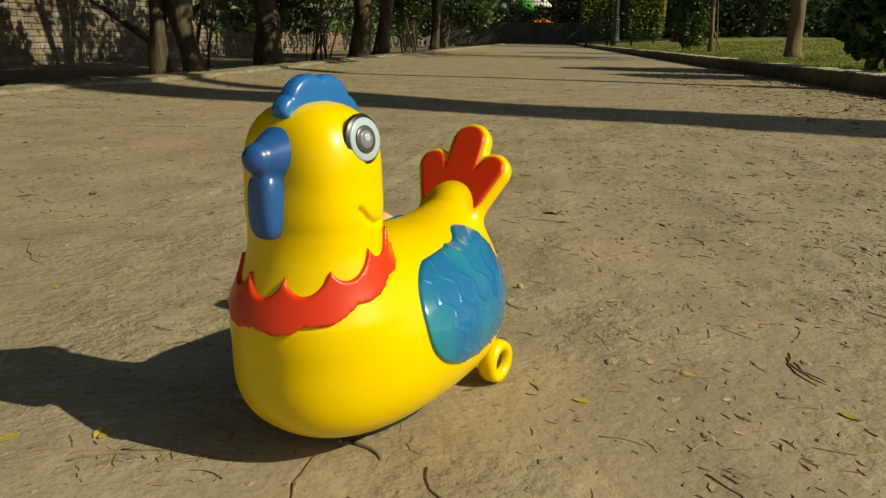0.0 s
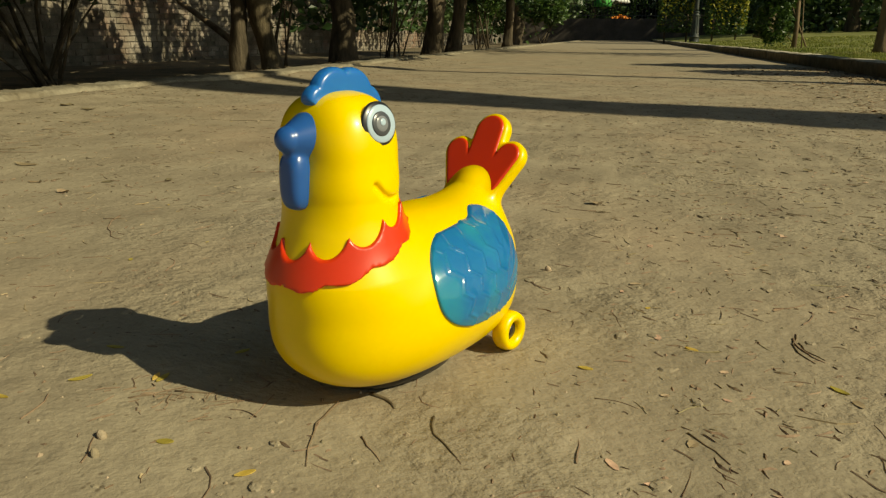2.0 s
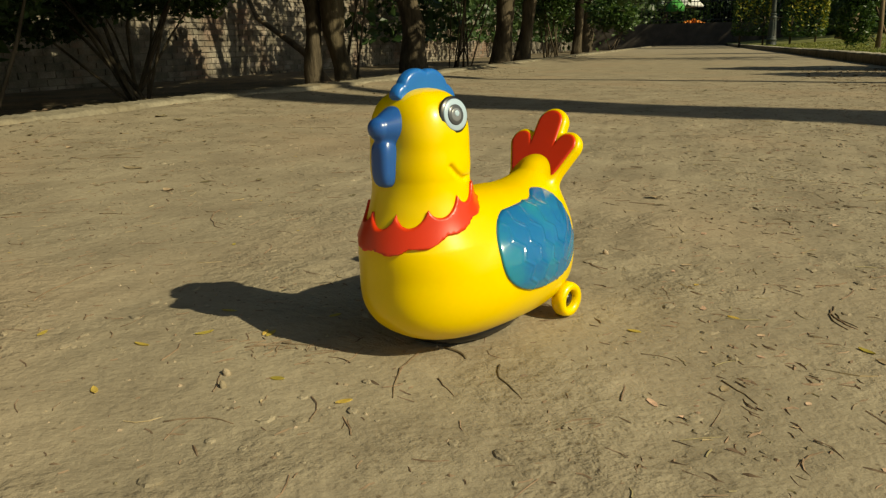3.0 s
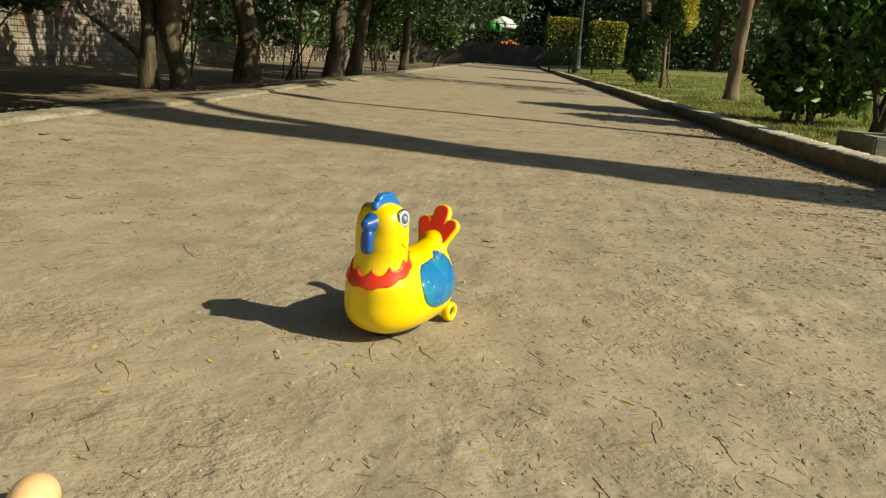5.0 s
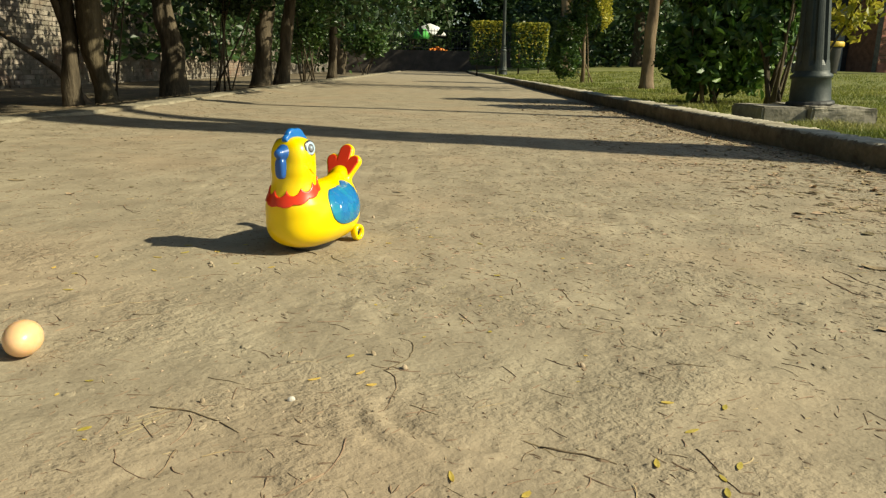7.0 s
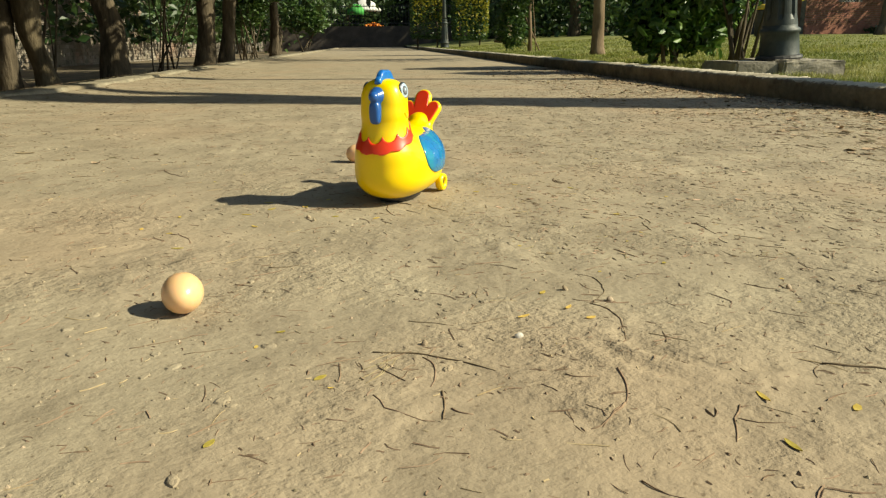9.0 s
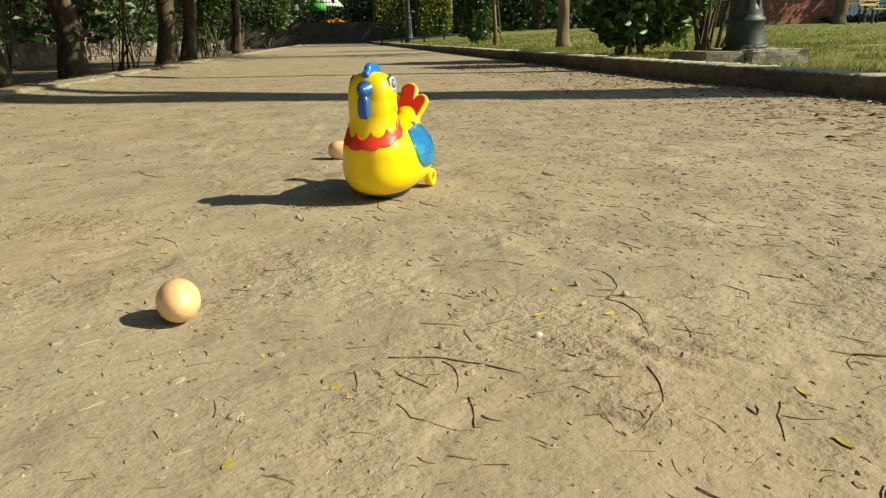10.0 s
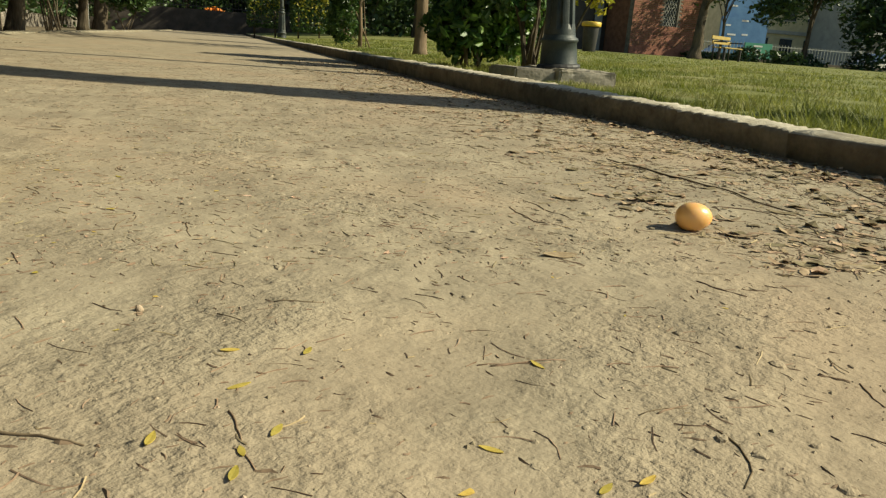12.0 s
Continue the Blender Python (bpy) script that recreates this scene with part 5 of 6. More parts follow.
car(pose(29.9, 39.9, 0, 0, 0, AZ), "silver parked car behind the street railing", M_CAR)
car(pose(24.6, 43.2, 0, 0, 0, AZ), "silver parked car behind the street railing", M_CAR)
car(pose(36.5, 34.6, 0, 0, 0, AZ + 8), "silver parked car behind the street railing", M_CAR)
tree("tree", 20.3, 27.3, lawn_z(20.3, 27.3), [(0, 0, -0.05), (0.05, 0, 1.0), (0.0, 0, 2.0), (0.1, 0, 3.4)], 0.07, M_BARK, "thin young tree behind the yellow bench", 9, (0.55, 2200, 0.17, 2.2, 4.6, 1.7), 38, M_LEAF_DARK)
tree("tree", 25.3, 28.1, lawn_z(25.3, 28.1), [(0, 0, -0.05), (0.05, 0, 1.0), (0.1, 0, 2.2), (0.1, 0, 3.6)], 0.12, M_BARK, "dark spreading tree at the edge of the lawn", 9, (0.9, 9000, 0.24, 1.4, 5.4, 2.4), 36, M_LEAF_DARK)
tree("tree", 29.5, 26.5, lawn_z(29.5, 26.5), [(0, 0, -0.05), (0.05, 0, 1.0), (0.1, 0, 2.2), (0.1, 0, 3.6)], 0.14, M_BARK, "dark spreading tree at the edge of the lawn", 9, (1.0, 11000, 0.26, 1.0, 5.6, 2.8), 37, M_LEAF_DARK)
shrub("shrub", 24.3, 30.6, 0.1, 5, "low dark shrub along the lawn edge", 46, [(0, 0, 0.6, 0.9, 0.7, 0.5), (1.4, -1.0, 0.5, 0.8, 0.7, 0.45)], 1500, 0.14, M_LEAF_DARK)
shrub("shrub", 28.2, 27.8, 0.1, 5, "low dark shrub along the lawn edge", 47, [(0, 0, 0.6, 0.9, 0.7, 0.5), (1.6, -1.4, 0.6, 0.9, 0.7, 0.5)], 1500, 0.14, M_LEAF_DARK)

woods("lawn_edge_shrubs", [(19.6, 23.5, 28.6, 30.2, 0, 0.7, 0.25), (23.5, 27, 26.5, 28.6, 0, 0.95, 0.3), (26.5, 33, 23.5, 27, 0, 1.3, 0.45)], 7000, 0.2, 95, "dark shrubs along the far edge of the lawn", M_LEAF_DARK)
for i, (x, y) in enumerate(((34.5, 27.5), (33, 21.5))):
    tree("tree", x, y, 0.1, [(0, 0, -0.3), (0.1, 0, 1.5), (0.0, 0, 3.0), (0.2, 0, 5)], 0.16, M_BARK, "dark spreading tree at the edge of the lawn", 9, (0.9, 3500, 0.26, 1.9, 6.0, 2.6), 120 + i, M_LEAF_DARK)

# fallen bough leaning behind the trunk, and a pale post
v, f = tube([(-5.25, 8.0, 1.15), (-5.0, 7.85, 0.8), (-4.75, 7.65, 0.55), (-4.3, 7.4, 0.34), (-3.95, 7.25, 0.16), (-3.6, 7.15, -0.2)], [0.016, 0.022, 0.028, 0.033, 0.036, 0.04], 9, 0.3)
tagged(mesh_ob("bough", v, f, M_PALEBARK, True), "bare pale bough leaning on the ground by the wall", "branch")
v, f = tube([(-2.18, 15.1, -0.2), (-2.16, 15.1, 2.6)], [0.035, 0.032], 10)
tagged(mesh_ob("post", v, f, M_GREYRENDER, True), "thin whitewashed post among the shrubs", "post")


# ---- grass ----
def grass(n, seed):
    rng = np.random.default_rng(seed)
    y = 0.6 + 9.5 * rng.uniform(0, 1, n) ** 1.6 - rng.exponential(0.5, n)
    u = np.minimum(rng.exponential(1, n) * (0.5 + 0.3 * np.maximum(y, 0)), 9)
    # broader clumps over the far lawn
    y = np.concatenate([y, rng.uniform(7, 22, n // 3)])
    u = np.concatenate([u, np.minimum(rng.exponential(4, n // 3), 16)])
    n += n // 3
    # longer tufts left standing beside the kerb
    tufts = 420
    ty, tu = -0.6 + 5.5 * rng.uniform(0, 1, tufts) ** 1.3, 0.05 + rng.exponential(0.28, tufts)
    y = np.concatenate([y, np.repeat(ty, 26) + rng.normal(0, 0.022, tufts * 26)])
    u = np.concatenate([u, np.maximum(0.01, np.repeat(tu, 26) + rng.normal(0, 0.022, tufts * 26))])
    long = np.concatenate([np.ones(n), np.repeat(rng.uniform(1.5, 3.0, tufts), 26)])
    x = np.array([kerb_right(b) for b in y]) + 0.15 + u
    keep = np.array([noise.noise((a * 1.6, b * 1.6, 4)) > -0.25 for a, b in zip(x, y)]) & ~((x > 1.78) & (x < 2.62) & (y > 3.48) & (y < 4.12))
    keep &= ~((x < 2.75) & (y > 2.4) & (y < 3.52) & (long > 1))
    x, y, u, long = x[keep], y[keep], u[keep], long[keep]
    z = np.array([0.037 + lawn_rise(c, b) + 0.012 * noise.noise((a * 2.5, b * 2.5, 1)) for a, b, c in zip(x, y, u)])
    k = len(x)
    tall = long * rng.uniform(0.01, 0.038, k) * (1 + 1.0 * np.array([noise.noise((a * 3, b * 3, 9)) for a, b in zip(x, y)]))
    a = rng.uniform(0, 2 * np.pi, k)
    lean = rng.uniform(0.2, 1.5, k) * tall
    wd = 0.0016 + 0.0006 * np.maximum(y, 0)
    base = np.stack([x, y, z], 1)
    side = np.stack([-np.sin(a), np.cos(a), np.zeros(k)], 1) * wd[:, None]
    tip = base + np.stack([np.cos(a) * lean, np.sin(a) * lean, tall], 1)
    v = np.stack([base - side, base + side, tip], 1).reshape(-1, 3)
    f = np.arange(3 * k).reshape(-1, 3)
    tagged(mesh_ob("grass", v, f, M_GRASS, False), "short green and straw-coloured lawn grass", "grass", kind="stuff")


grass(130000, 7)


# ---- litter on the path ----
M_STICK = material("dark_stick", (0.105, 0.075, 0.048), (0.24, 0.175, 0.11), 60, 0.9, 0.4, 300, obj=0.3, spec=0.2, bump_far=0.001)
M_TWIG = material("dry_twig", (0.13, 0.092, 0.056), (0.29, 0.21, 0.135), 60, 0.9, 0.4, 300, obj=0.3, spec=0.2, bump_far=0.001)
M_STRAW = material("straw", (0.3, 0.23, 0.12), (0.46, 0.37, 0.22), 60, 0.8, 0.2, 300, obj=0.25, spec=0.2, bump_far=0.001)
M_YLEAF = material("fallen_yellow_leaf", (0.56, 0.39, 0.07), (0.76, 0.56, 0.15), 120, 0.6, 0.3, 500, obj=0.25, island=0.25, through_light=0.2, spec=0.3, bump_far=0.0006)
M_DLEAF = material("dead_leaf", (0.2, 0.138, 0.082), (0.45, 0.345, 0.215), 60, 0.85, 0.4, 300, obj=0.25, island=0.45, spec=0.2, bump_far=0.001)
M_PEBBLE = material("pebble", (0.2, 0.16, 0.1), (0.36, 0.3, 0.2), 90, 0.9, 0.4, 400, island=0.35, obj=0.3, spec=0.2, bump_far=0.001)
M_PALEPEB = material("pale_pebble", (0.55, 0.5, 0.42), (0.72, 0.67, 0.6), 90, 0.85, 0.4, 400, spec=0.2, bump_far=0.001)
rl = random.Random(77)


def twig(x, y, turn, length, bend, r):
    bend = bend or rl.uniform(-0.14, 0.14)
    r, thick = r * 0.48, r
    pts, rad = [], []
    n = max(5, int(length / 0.008))
    n = min(n, 16)
    c, s = math.cos(radians(turn)), math.sin(radians(turn))
    k = rl.uniform(0, 50)
    for i in range(n + 1):
        t = i / n
        u, v = length * t, length * (bend * 4 * t * (1 - t) + 0.06 * noise.noise((t * 4, k, 0)))
        px, py = x + c * u - s * v, y + s * u + c * v
        lift = r * 0.3 + max(0.0, 0.003 * length * (1 + noise.noise((t * 3, k, 5))) * (t * (1 - t)) * 4)
        pts.append((px, py, ground_z(px, py) + lift))
        rad.append(r * (1.1 - 0.55 * t) * (1 + 0.2 * noise.noise((t * 9, k, 2))))
    v, f = tube(pts, rad, 6, 0.15)
    pale = thick < 0.00075
    return tagged(mesh_ob("twig", v, f, M_STRAW if pale else (M_STICK if thick > 0.0018 else M_TWIG), True), "thin pale straw lying on the dirt" if pale else ("dry brown stick lying on the dirt path" if thick > 0.0018 else "thin dark dry twig lying on the dirt"), "twig", "twigs on the path")


def flat_leaf(name, x, y, long, wide, mat, label, curl, group):
    """A thin leaf, veined and curled, lying on the ground."""
    a = rl.uniform(0, 360)
    bm = bmesh.new()
    rows = []
    for i in range(7):
        t = i / 6
        w = wide * math.sin(math.pi * min(1, t * 0.94 + 0.05)) ** 0.8
        z = curl * long * (4 * (t - 0.5) ** 2)
        rows.append([bm.verts.new((long * (t - 0.5), w * k, z + curl * long * 0.7 * abs(k) + 0.0007)) for k in (-0.5, 0, 0.5)])
    for i in range(6):
        for j in range(2):
            bm.faces.new((rows[i][j], rows[i + 1][j], rows[i + 1][j + 1], rows[i][j + 1]))
    top = bmesh.ops.extrude_face_region(bm, geom=list(bm.faces))
    for g in top["geom"]:
        if isinstance(g, bmesh.types.BMVert):
            g.co.z -= 0.0005
    bmesh.ops.recalc_face_normals(bm, faces=bm.faces)
    me = bpy.data.meshes.new(name)
    bm.to_mesh(me)
    bm.free()
    me.materials.append(mat)
    ob = new(name, me)
    ob.matrix_world = pose(x, y, ground_z(x, y) + 0.0001, rl.uniform(-2, 2), rl.uniform(-2, 2), a)
    return tagged(ob, label, "leaf", group)


def yleaf(x, y):
    flat_leaf("fallen_leaf", x, y, rl.uniform(0.010, 0.015), rl.uniform(0.0035, 0.005), M_YLEAF, "small fallen yellow leaf on the dirt", rl.uniform(0.0, 0.05), "yellow leaves")


def dleaf(x, y):
    flat_leaf("dead_leaf", x, y, rl.uniform(0.03, 0.048), rl.uniform(0.014, 0.022), M_DLEAF, "curled grey-brown dead leaf near the kerb", rl.uniform(0.02, 0.12), "dead leaves")


def stone_mesh(bm, c, r, rnd):
    m = Matrix.Translation(c) @ Euler((rnd.uniform(0, 6), rnd.uniform(0, 6), rnd.uniform(0, 6))).to_matrix().to_4x4() @ Matrix.Diagonal((r, r * rnd.uniform(0.6, 0.95), r * rnd.uniform(0.5, 0.8), 1))
    g = bmesh.ops.create_icosphere(bm, subdivisions=2, radius=1, matrix=m)
    for v in g["verts"]:
        v.co += (v.co - Vector(c)) * 0.35 * noise.noise(v.co * (1.2 / r) * 0.8)


def peb(x, y, r=0.0036, mat=None, label="small rounded pebble on the dirt path"):
    bm = bmesh.new()
    stone_mesh(bm, (0, 0, 0), r, rl)
    me = bpy.data.meshes.new("pebble")
    bm.to_mesh(me)
    bm.free()
    me.materials.append(mat or M_PEBBLE)
    ob = new("pebble", me)
    ob.location = (x, y, ground_z(x, y) + r * 0.35)
    tagged(ob, label, "pebble", "pebbles")


twig(-0.124, -0.112, -27, 0.101, 0.10, 0.0016)
twig(-0.084, -0.126, -90, 0.052, 0.12, 0.0012)
twig(-0.129, -0.167, 61, 0.046, 0.00, 0.0007)
twig(-0.124, -0.162, 76, 0.043, 0.00, 0.0007)
twig(-0.130, -0.143, 36, 0.031, 0.00, 0.0007)
twig(-0.134, -0.162, 56, 0.034, 0.00, 0.0006)
twig(-0.123, -0.186, -44, 0.055, -0.13, 0.0009)
twig(-0.075, -0.186, -95, 0.037, 0.03, 0.0016)
twig(-0.071, -0.208, -39, 0.017, 0.00, 0.0014)
twig(-0.093, -0.048, -20, 0.040, -0.01, 0.001)
twig(-0.040, -0.058, 18, 0.037, 0.01, 0.0009)
twig(-0.153, -0.215, -18, 0.014, 0.00, 0.001)
twig(-0.318, -0.084, 31, 0.049, -0.04, 0.0009)
twig(-0.273, -0.096, 17, 0.043, 0.00, 0.0008)
twig(-0.383, 0.286, -50, 0.056, 0.00, 0.0015)
twig(-0.238, 0.128, 4, 0.033, 0.00, 0.0013)
twig(0.209, -0.170, -25, 0.061, 0.05, 0.0022)
twig(0.054, -0.168, -101, 0.049, 0.07, 0.0014)
twig(0.044, -0.216, -137, 0.042, 0.06, 0.0016)
twig(0.044, -0.216, -131, 0.035, 0.00, 0.0011)
twig(0.118, -0.226, -117, 0.046, -0.03, 0.0014)
twig(0.097, 0.049, -106, 0.075, 0.14, 0.0011)
twig(0.082, 0.061, -37, 0.020, 0.00, 0.0008)
twig(0.076, -0.023, 158, 0.018, 0.00, 0.0011)
twig(0.075, -0.028, -88, 0.084, 0.15, 0.0011)
twig(0.268, 0.000, -83, 0.022, 0.00, 0.0012)
twig(0.144, 0.052, -9, 0.023, 0.00, 0.0011)
twig(0.297, 0.103, -27, 0.031, 0.00, 0.0012)
twig(0.325, -0.022, -49, 0.029, 0.00, 0.0009)
twig(0.204, -0.173, -121, 0.023, 0.00, 0.001)
twig(0.015, -0.170, -19, 0.022, 0.00, 0.0013)
twig(0.491, -0.129, -3, 0.052, 0.03, 0.0011)
twig(0.566, -0.208, 5, 0.034, 0.00, 0.0009)
twig(0.599, -0.225, -106, 0.064, 0.18, 0.0014)
twig(0.704, 0.369, -76, 0.128, -0.15, 0.0017)
twig(0.770, 0.034, -62, 0.051, 0.00, 0.002)
twig(0.779, -0.014, -126, 0.054, 0.00, 0.0011)
twig(0.730, -0.170, -39, 0.020, 0.00, 0.0014)
twig(0.750, -0.187, -108, 0.033, 0.00, 0.0014)
twig(0.651, -0.194, -53, 0.019, 0.00, 0.001)
twig(1.080, 0.812, -84, 0.513, 0.02, 0.0038)
twig(1.018, 0.361, -57, 0.103, 0.30, 0.0018)
twig(1.486, 0.696, -113, 0.345, 0.03, 0.003)
twig(1.665, 0.927, -128, 0.322, 0.00, 0.0012)
twig(1.116, 0.216, -131, 0.126, 0.00, 0.0016)
twig(-0.531, 0.802, -54, 0.117, 0.00, 0.0013)
twig(-0.541, 0.783, 16, 0.027, 0.00, 0.001)
twig(-0.090, 0.440, -31, 0.023, 0.00, 0.0026)
twig(-0.104, 0.425, -83, 0.068, -0.10, 0.0014)
twig(-0.215, 0.291, 12, 0.043, 0.13, 0.0012)
twig(-0.466, 0.434, 90, 0.112, 0.08, 0.0011)
twig(-0.079, 0.393, -49, 0.027, 0.00, 0.0012)
twig(0.096, 0.437, -53, 0.033, 0.00, 0.0013)
twig(-0.353, 0.622, 114, 0.038, 0.00, 0.0012)
twig(-0.229, 0.397, 21, 0.034, 0.00, 0.0012)
twig(-0.208, 0.414, 11, 0.038, 0.00, 0.0013)
twig(0.045, 0.468, -17, 0.027, 0.00, 0.0008)
twig(-0.046, 0.423, -59, 0.044, 0.00, 0.0016)
twig(0.182, 0.594, -74, 0.043, 0.00, 0.0014)
twig(0.185, 0.600, -87, 0.050, 0.00, 0.0013)
twig(0.184, 0.586, -70, 0.031, 0.00, 0.0012)
twig(-0.106, 0.390, 87, 0.035, 0.07, 0.0011)
twig(0.234, 0.303, -94, 0.047, 0.00, 0.0016)
twig(0.777, 0.587, 7, 0.050, 0.00, 0.0015)
yleaf(-0.162, -0.153)
yleaf(0.008, -0.048)
yleaf(-0.222, -0.240)
yleaf(-0.356, 0.210)
yleaf(-0.429, 0.316)
yleaf(0.138, -0.219)
yleaf(0.127, -0.276)
yleaf(0.196, -0.286)
yleaf(0.051, -0.036)
yleaf(0.064, -0.062)
yleaf(0.036, 0.005)
yleaf(-0.180, 0.360)
yleaf(0.037, 0.509)
yleaf(0.108, 0.556)
yleaf(-0.230, 0.427)
yleaf(-0.274, 0.412)
yleaf(-0.304, 0.379)
yleaf(-0.395, 0.376)
yleaf(-0.282, 0.309)
yleaf(-0.123, 0.343)
yleaf(-0.109, 0.505)
yleaf(-0.197, 0.479)
yleaf(-0.225, 0.427)
yleaf(-0.285, 0.461)
yleaf(0.192, 0.510)
dleaf(0.814, 0.420)
dleaf(0.936, 0.409)
dleaf(0.958, 0.383)
dleaf(0.944, 0.202)
dleaf(0.666, 0.125)
dleaf(1.279, 1.376)
dleaf(1.091, 0.915)
dleaf(0.941, 0.673)
dleaf(1.013, 0.448)
dleaf(1.184, 0.305)
dleaf(0.942, 0.076)
peb(-0.005, -0.094, 0.0042, M_PALEPEB, "small whitish pebble on the dirt path")
peb(-0.083, -0.099)
peb(0.059, 0.010)
peb(0.093, -0.023)
peb(-0.008, 0.712)
peb(-0.216, 0.356)
peb(-0.207, 0.339)
dleaf(-0.911, 1.074)
twig(-1.081, 1.176, 45, 0.105, 0.03, 0.0014)
twig(-0.956, 1.737, 12, 0.163, 0.03, 0.0014)
twig(-0.356, 1.500, -12, 0.039, 0.03, 0.0014)
twig(-0.339, 1.481, -25, 0.060, 0.03, 0.0014)
twig(-0.793, 0.688, 34, 0.034, 0.03, 0.0014)
twig(-0.504, 0.929, 38, 0.035, 0.03, 0.0014)
twig(-1.412, 1.320, 116, 0.238, 0.03, 0.0014)
twig(-0.817, 0.686, 44, 0.041, 0.03, 0.0014)
twig(-0.682, 0.744, 10, 0.046, 0.03, 0.0014)
twig(-1.129, 1.146, 8, 0.216, 0.03, 0.0014)
twig(-1.401, 1.248, 106, 0.110, 0.03, 0.0014)
twig(-0.887, 1.264, 54, 0.060, 0.03, 0.0014)
twig(-0.810, 0.766, 62, 0.065, 0.03, 0.0014)
twig(0.740, 0.403, -79, 0.147, 0.03, 0.0014)
twig(0.500, -0.130, 1, 0.055, 0.03, 0.0014)
twig(0.150, 0.148, -68, 0.042, 0.03, 0.0014)
twig(0.222, 0.226, 84, 0.048, 0.03, 0.0014)
twig(0.288, 0.254, -81, 0.052, 0.03, 0.0014)
twig(0.733, -0.168, -57, 0.020, 0.03, 0.0014)
twig(0.578, -0.209, 16, 0.026, 0.03, 0.0014)
twig(0.333, -0.172, -79, 0.034, 0.03, 0.0014)
twig(0.367, -0.001, -11, 0.037, 0.03, 0.0014)
dleaf(-1.415, 1.863)
dleaf(-1.523, 1.907)
dleaf(-1.416, 1.866)
yleaf(0.334, -0.089)
yleaf(0.383, -0.097)
yleaf(0.532, -0.134)
yleaf(0.295, -0.195)
yleaf(0.357, -0.198)
yleaf(0.339, -0.213)
yleaf(0.335, -0.233)
yleaf(0.465, -0.230)
yleaf(0.510, -0.273)
yleaf(0.534, -0.271)
yleaf(0.339, -0.142)
peb(0.271, -0.011)
for _ in range(26):
    ky = rl.uniform(-0.1, 1.7)
    dleaf(kerb_right(ky) - 0.05 - 0.55 * rl.random() ** 1.4, ky)


def scatter(name, label, n, place, shape, mat, category, kind="stuff", level=None):
    """Many small bits in one mesh: shape gives verts and faces round the origin."""
    verts, faces = [], []
    for _ in range(n):
        x, y = place()
        z = (level or ground_z)(x, y)
        v, f = shape()
        o = len(verts)
        verts += [(p[0] + x, p[1] + y, p[2] + z) for p in v]
        faces += [tuple(i + o for i in q) for q in f]
    return tagged(mesh_ob(name, verts, faces, mat, False), label, category, kind=kind)


rs = random.Random(101)


def on_path():
    y = -0.55 + 4.6 * rs.random() ** 1.6
    return rs.uniform(-1.35, 1.35), y


def by_kerb():
    y = 0.05 + 6.0 * rs.random() ** 1.7
    x = kerb_right(y) - 0.01 - 0.75 * rs.random() ** 2.1
    if noise.noise((x * 5, y * 5, 31)) + 0.5 * rs.random() < 0.05:
        x = kerb_right(y) - 0.01 - 0.2 * rs.random()
    return x, y


def crumb():
    r = 0.0006 + 0.0019 * rs.random() ** 4
    p = [(1, 0, 0), (0.3, 0.95, 0), (-0.8, 0.6, 0), (-0.8, -0.6, 0), (0.3, -0.95, 0), (0, 0, 0.8)]
    a, k = rs.uniform(0, 6.3), [rs.uniform(0.7, 1.2) for _ in range(6)]
    c, s = math.cos(a), math.sin(a)
    v = [((c * q[0] - s * q[1]) * r * m, (s * q[0] + c * q[1]) * r * m, q[2] * r * m - r * 0.1) for q, m in zip(p, k)]
    return v, [(i, (i + 1) % 5, 5) for i in range(5)]


def near_path():
    while True:
        x, y = rs.uniform(-0.9, 1.3), -0.5 + 2.4 * rs.random() ** 1.3
        if noise.noise((x * 2.6, y * 2.6, 21)) + 0.25 * rs.random() > 0.08:
            return x, y


def clod():
    r, a, n = 0.0018 + 0.0062 * rs.random() ** 3, rs.uniform(0, 6.3), 8
    k, st = rs.uniform(0.15, 0.3), rs.uniform(0.5, 1.0)
    v = []
    for rad, h in ((1.0, -0.15), (0.8, 0.75), (0.4, 1.0)):
        for i in range(n):
            b = 2 * math.pi * i / n
            m = r * rad * rs.uniform(0.78, 1.15)
            px, py = m * math.cos(b), m * st * math.sin(b)
            v.append((px * math.cos(a) - py * math.sin(a), px * math.sin(a) + py * math.cos(a), r * k * h * rs.uniform(0.8, 1.2)))
    f = [(j * n + i, j * n + (i + 1) % n, (j + 1) * n + (i + 1) % n, (j + 1) * n + i) for j in range(2) for i in range(n)]
    return v, f + [tuple(range(2 * n, 3 * n))]


def sliver():
    ln, r, a = 0.004 + 0.03 * rs.random() ** 3.2, rs.uniform(0.00025, 0.0006), rs.uniform(0, 6.3)
    c, s, b = math.cos(a), math.sin(a), rs.uniform(-0.15, 0.15)
    v, f = [], []
    for i in range(4):
        t = i / 3
        u, w = ln * (t - 0.5), ln * (b * 4 * t * (1 - t) + rs.uniform(-0.03, 0.03))
        for k in range(3):
            q = 2.1 * k
            h = r * math.cos(q)
            v.append((c * u - s * (w + h), s * u + c * (w + h), r * 0.55 + r * math.sin(q)))
    for i in range(3):
        for k in range(3):
            f.append((i * 3 + k, i * 3 + (k + 1) % 3, i * 3 + 3 + (k + 1) % 3, i * 3 + 3 + k))
    return v, f


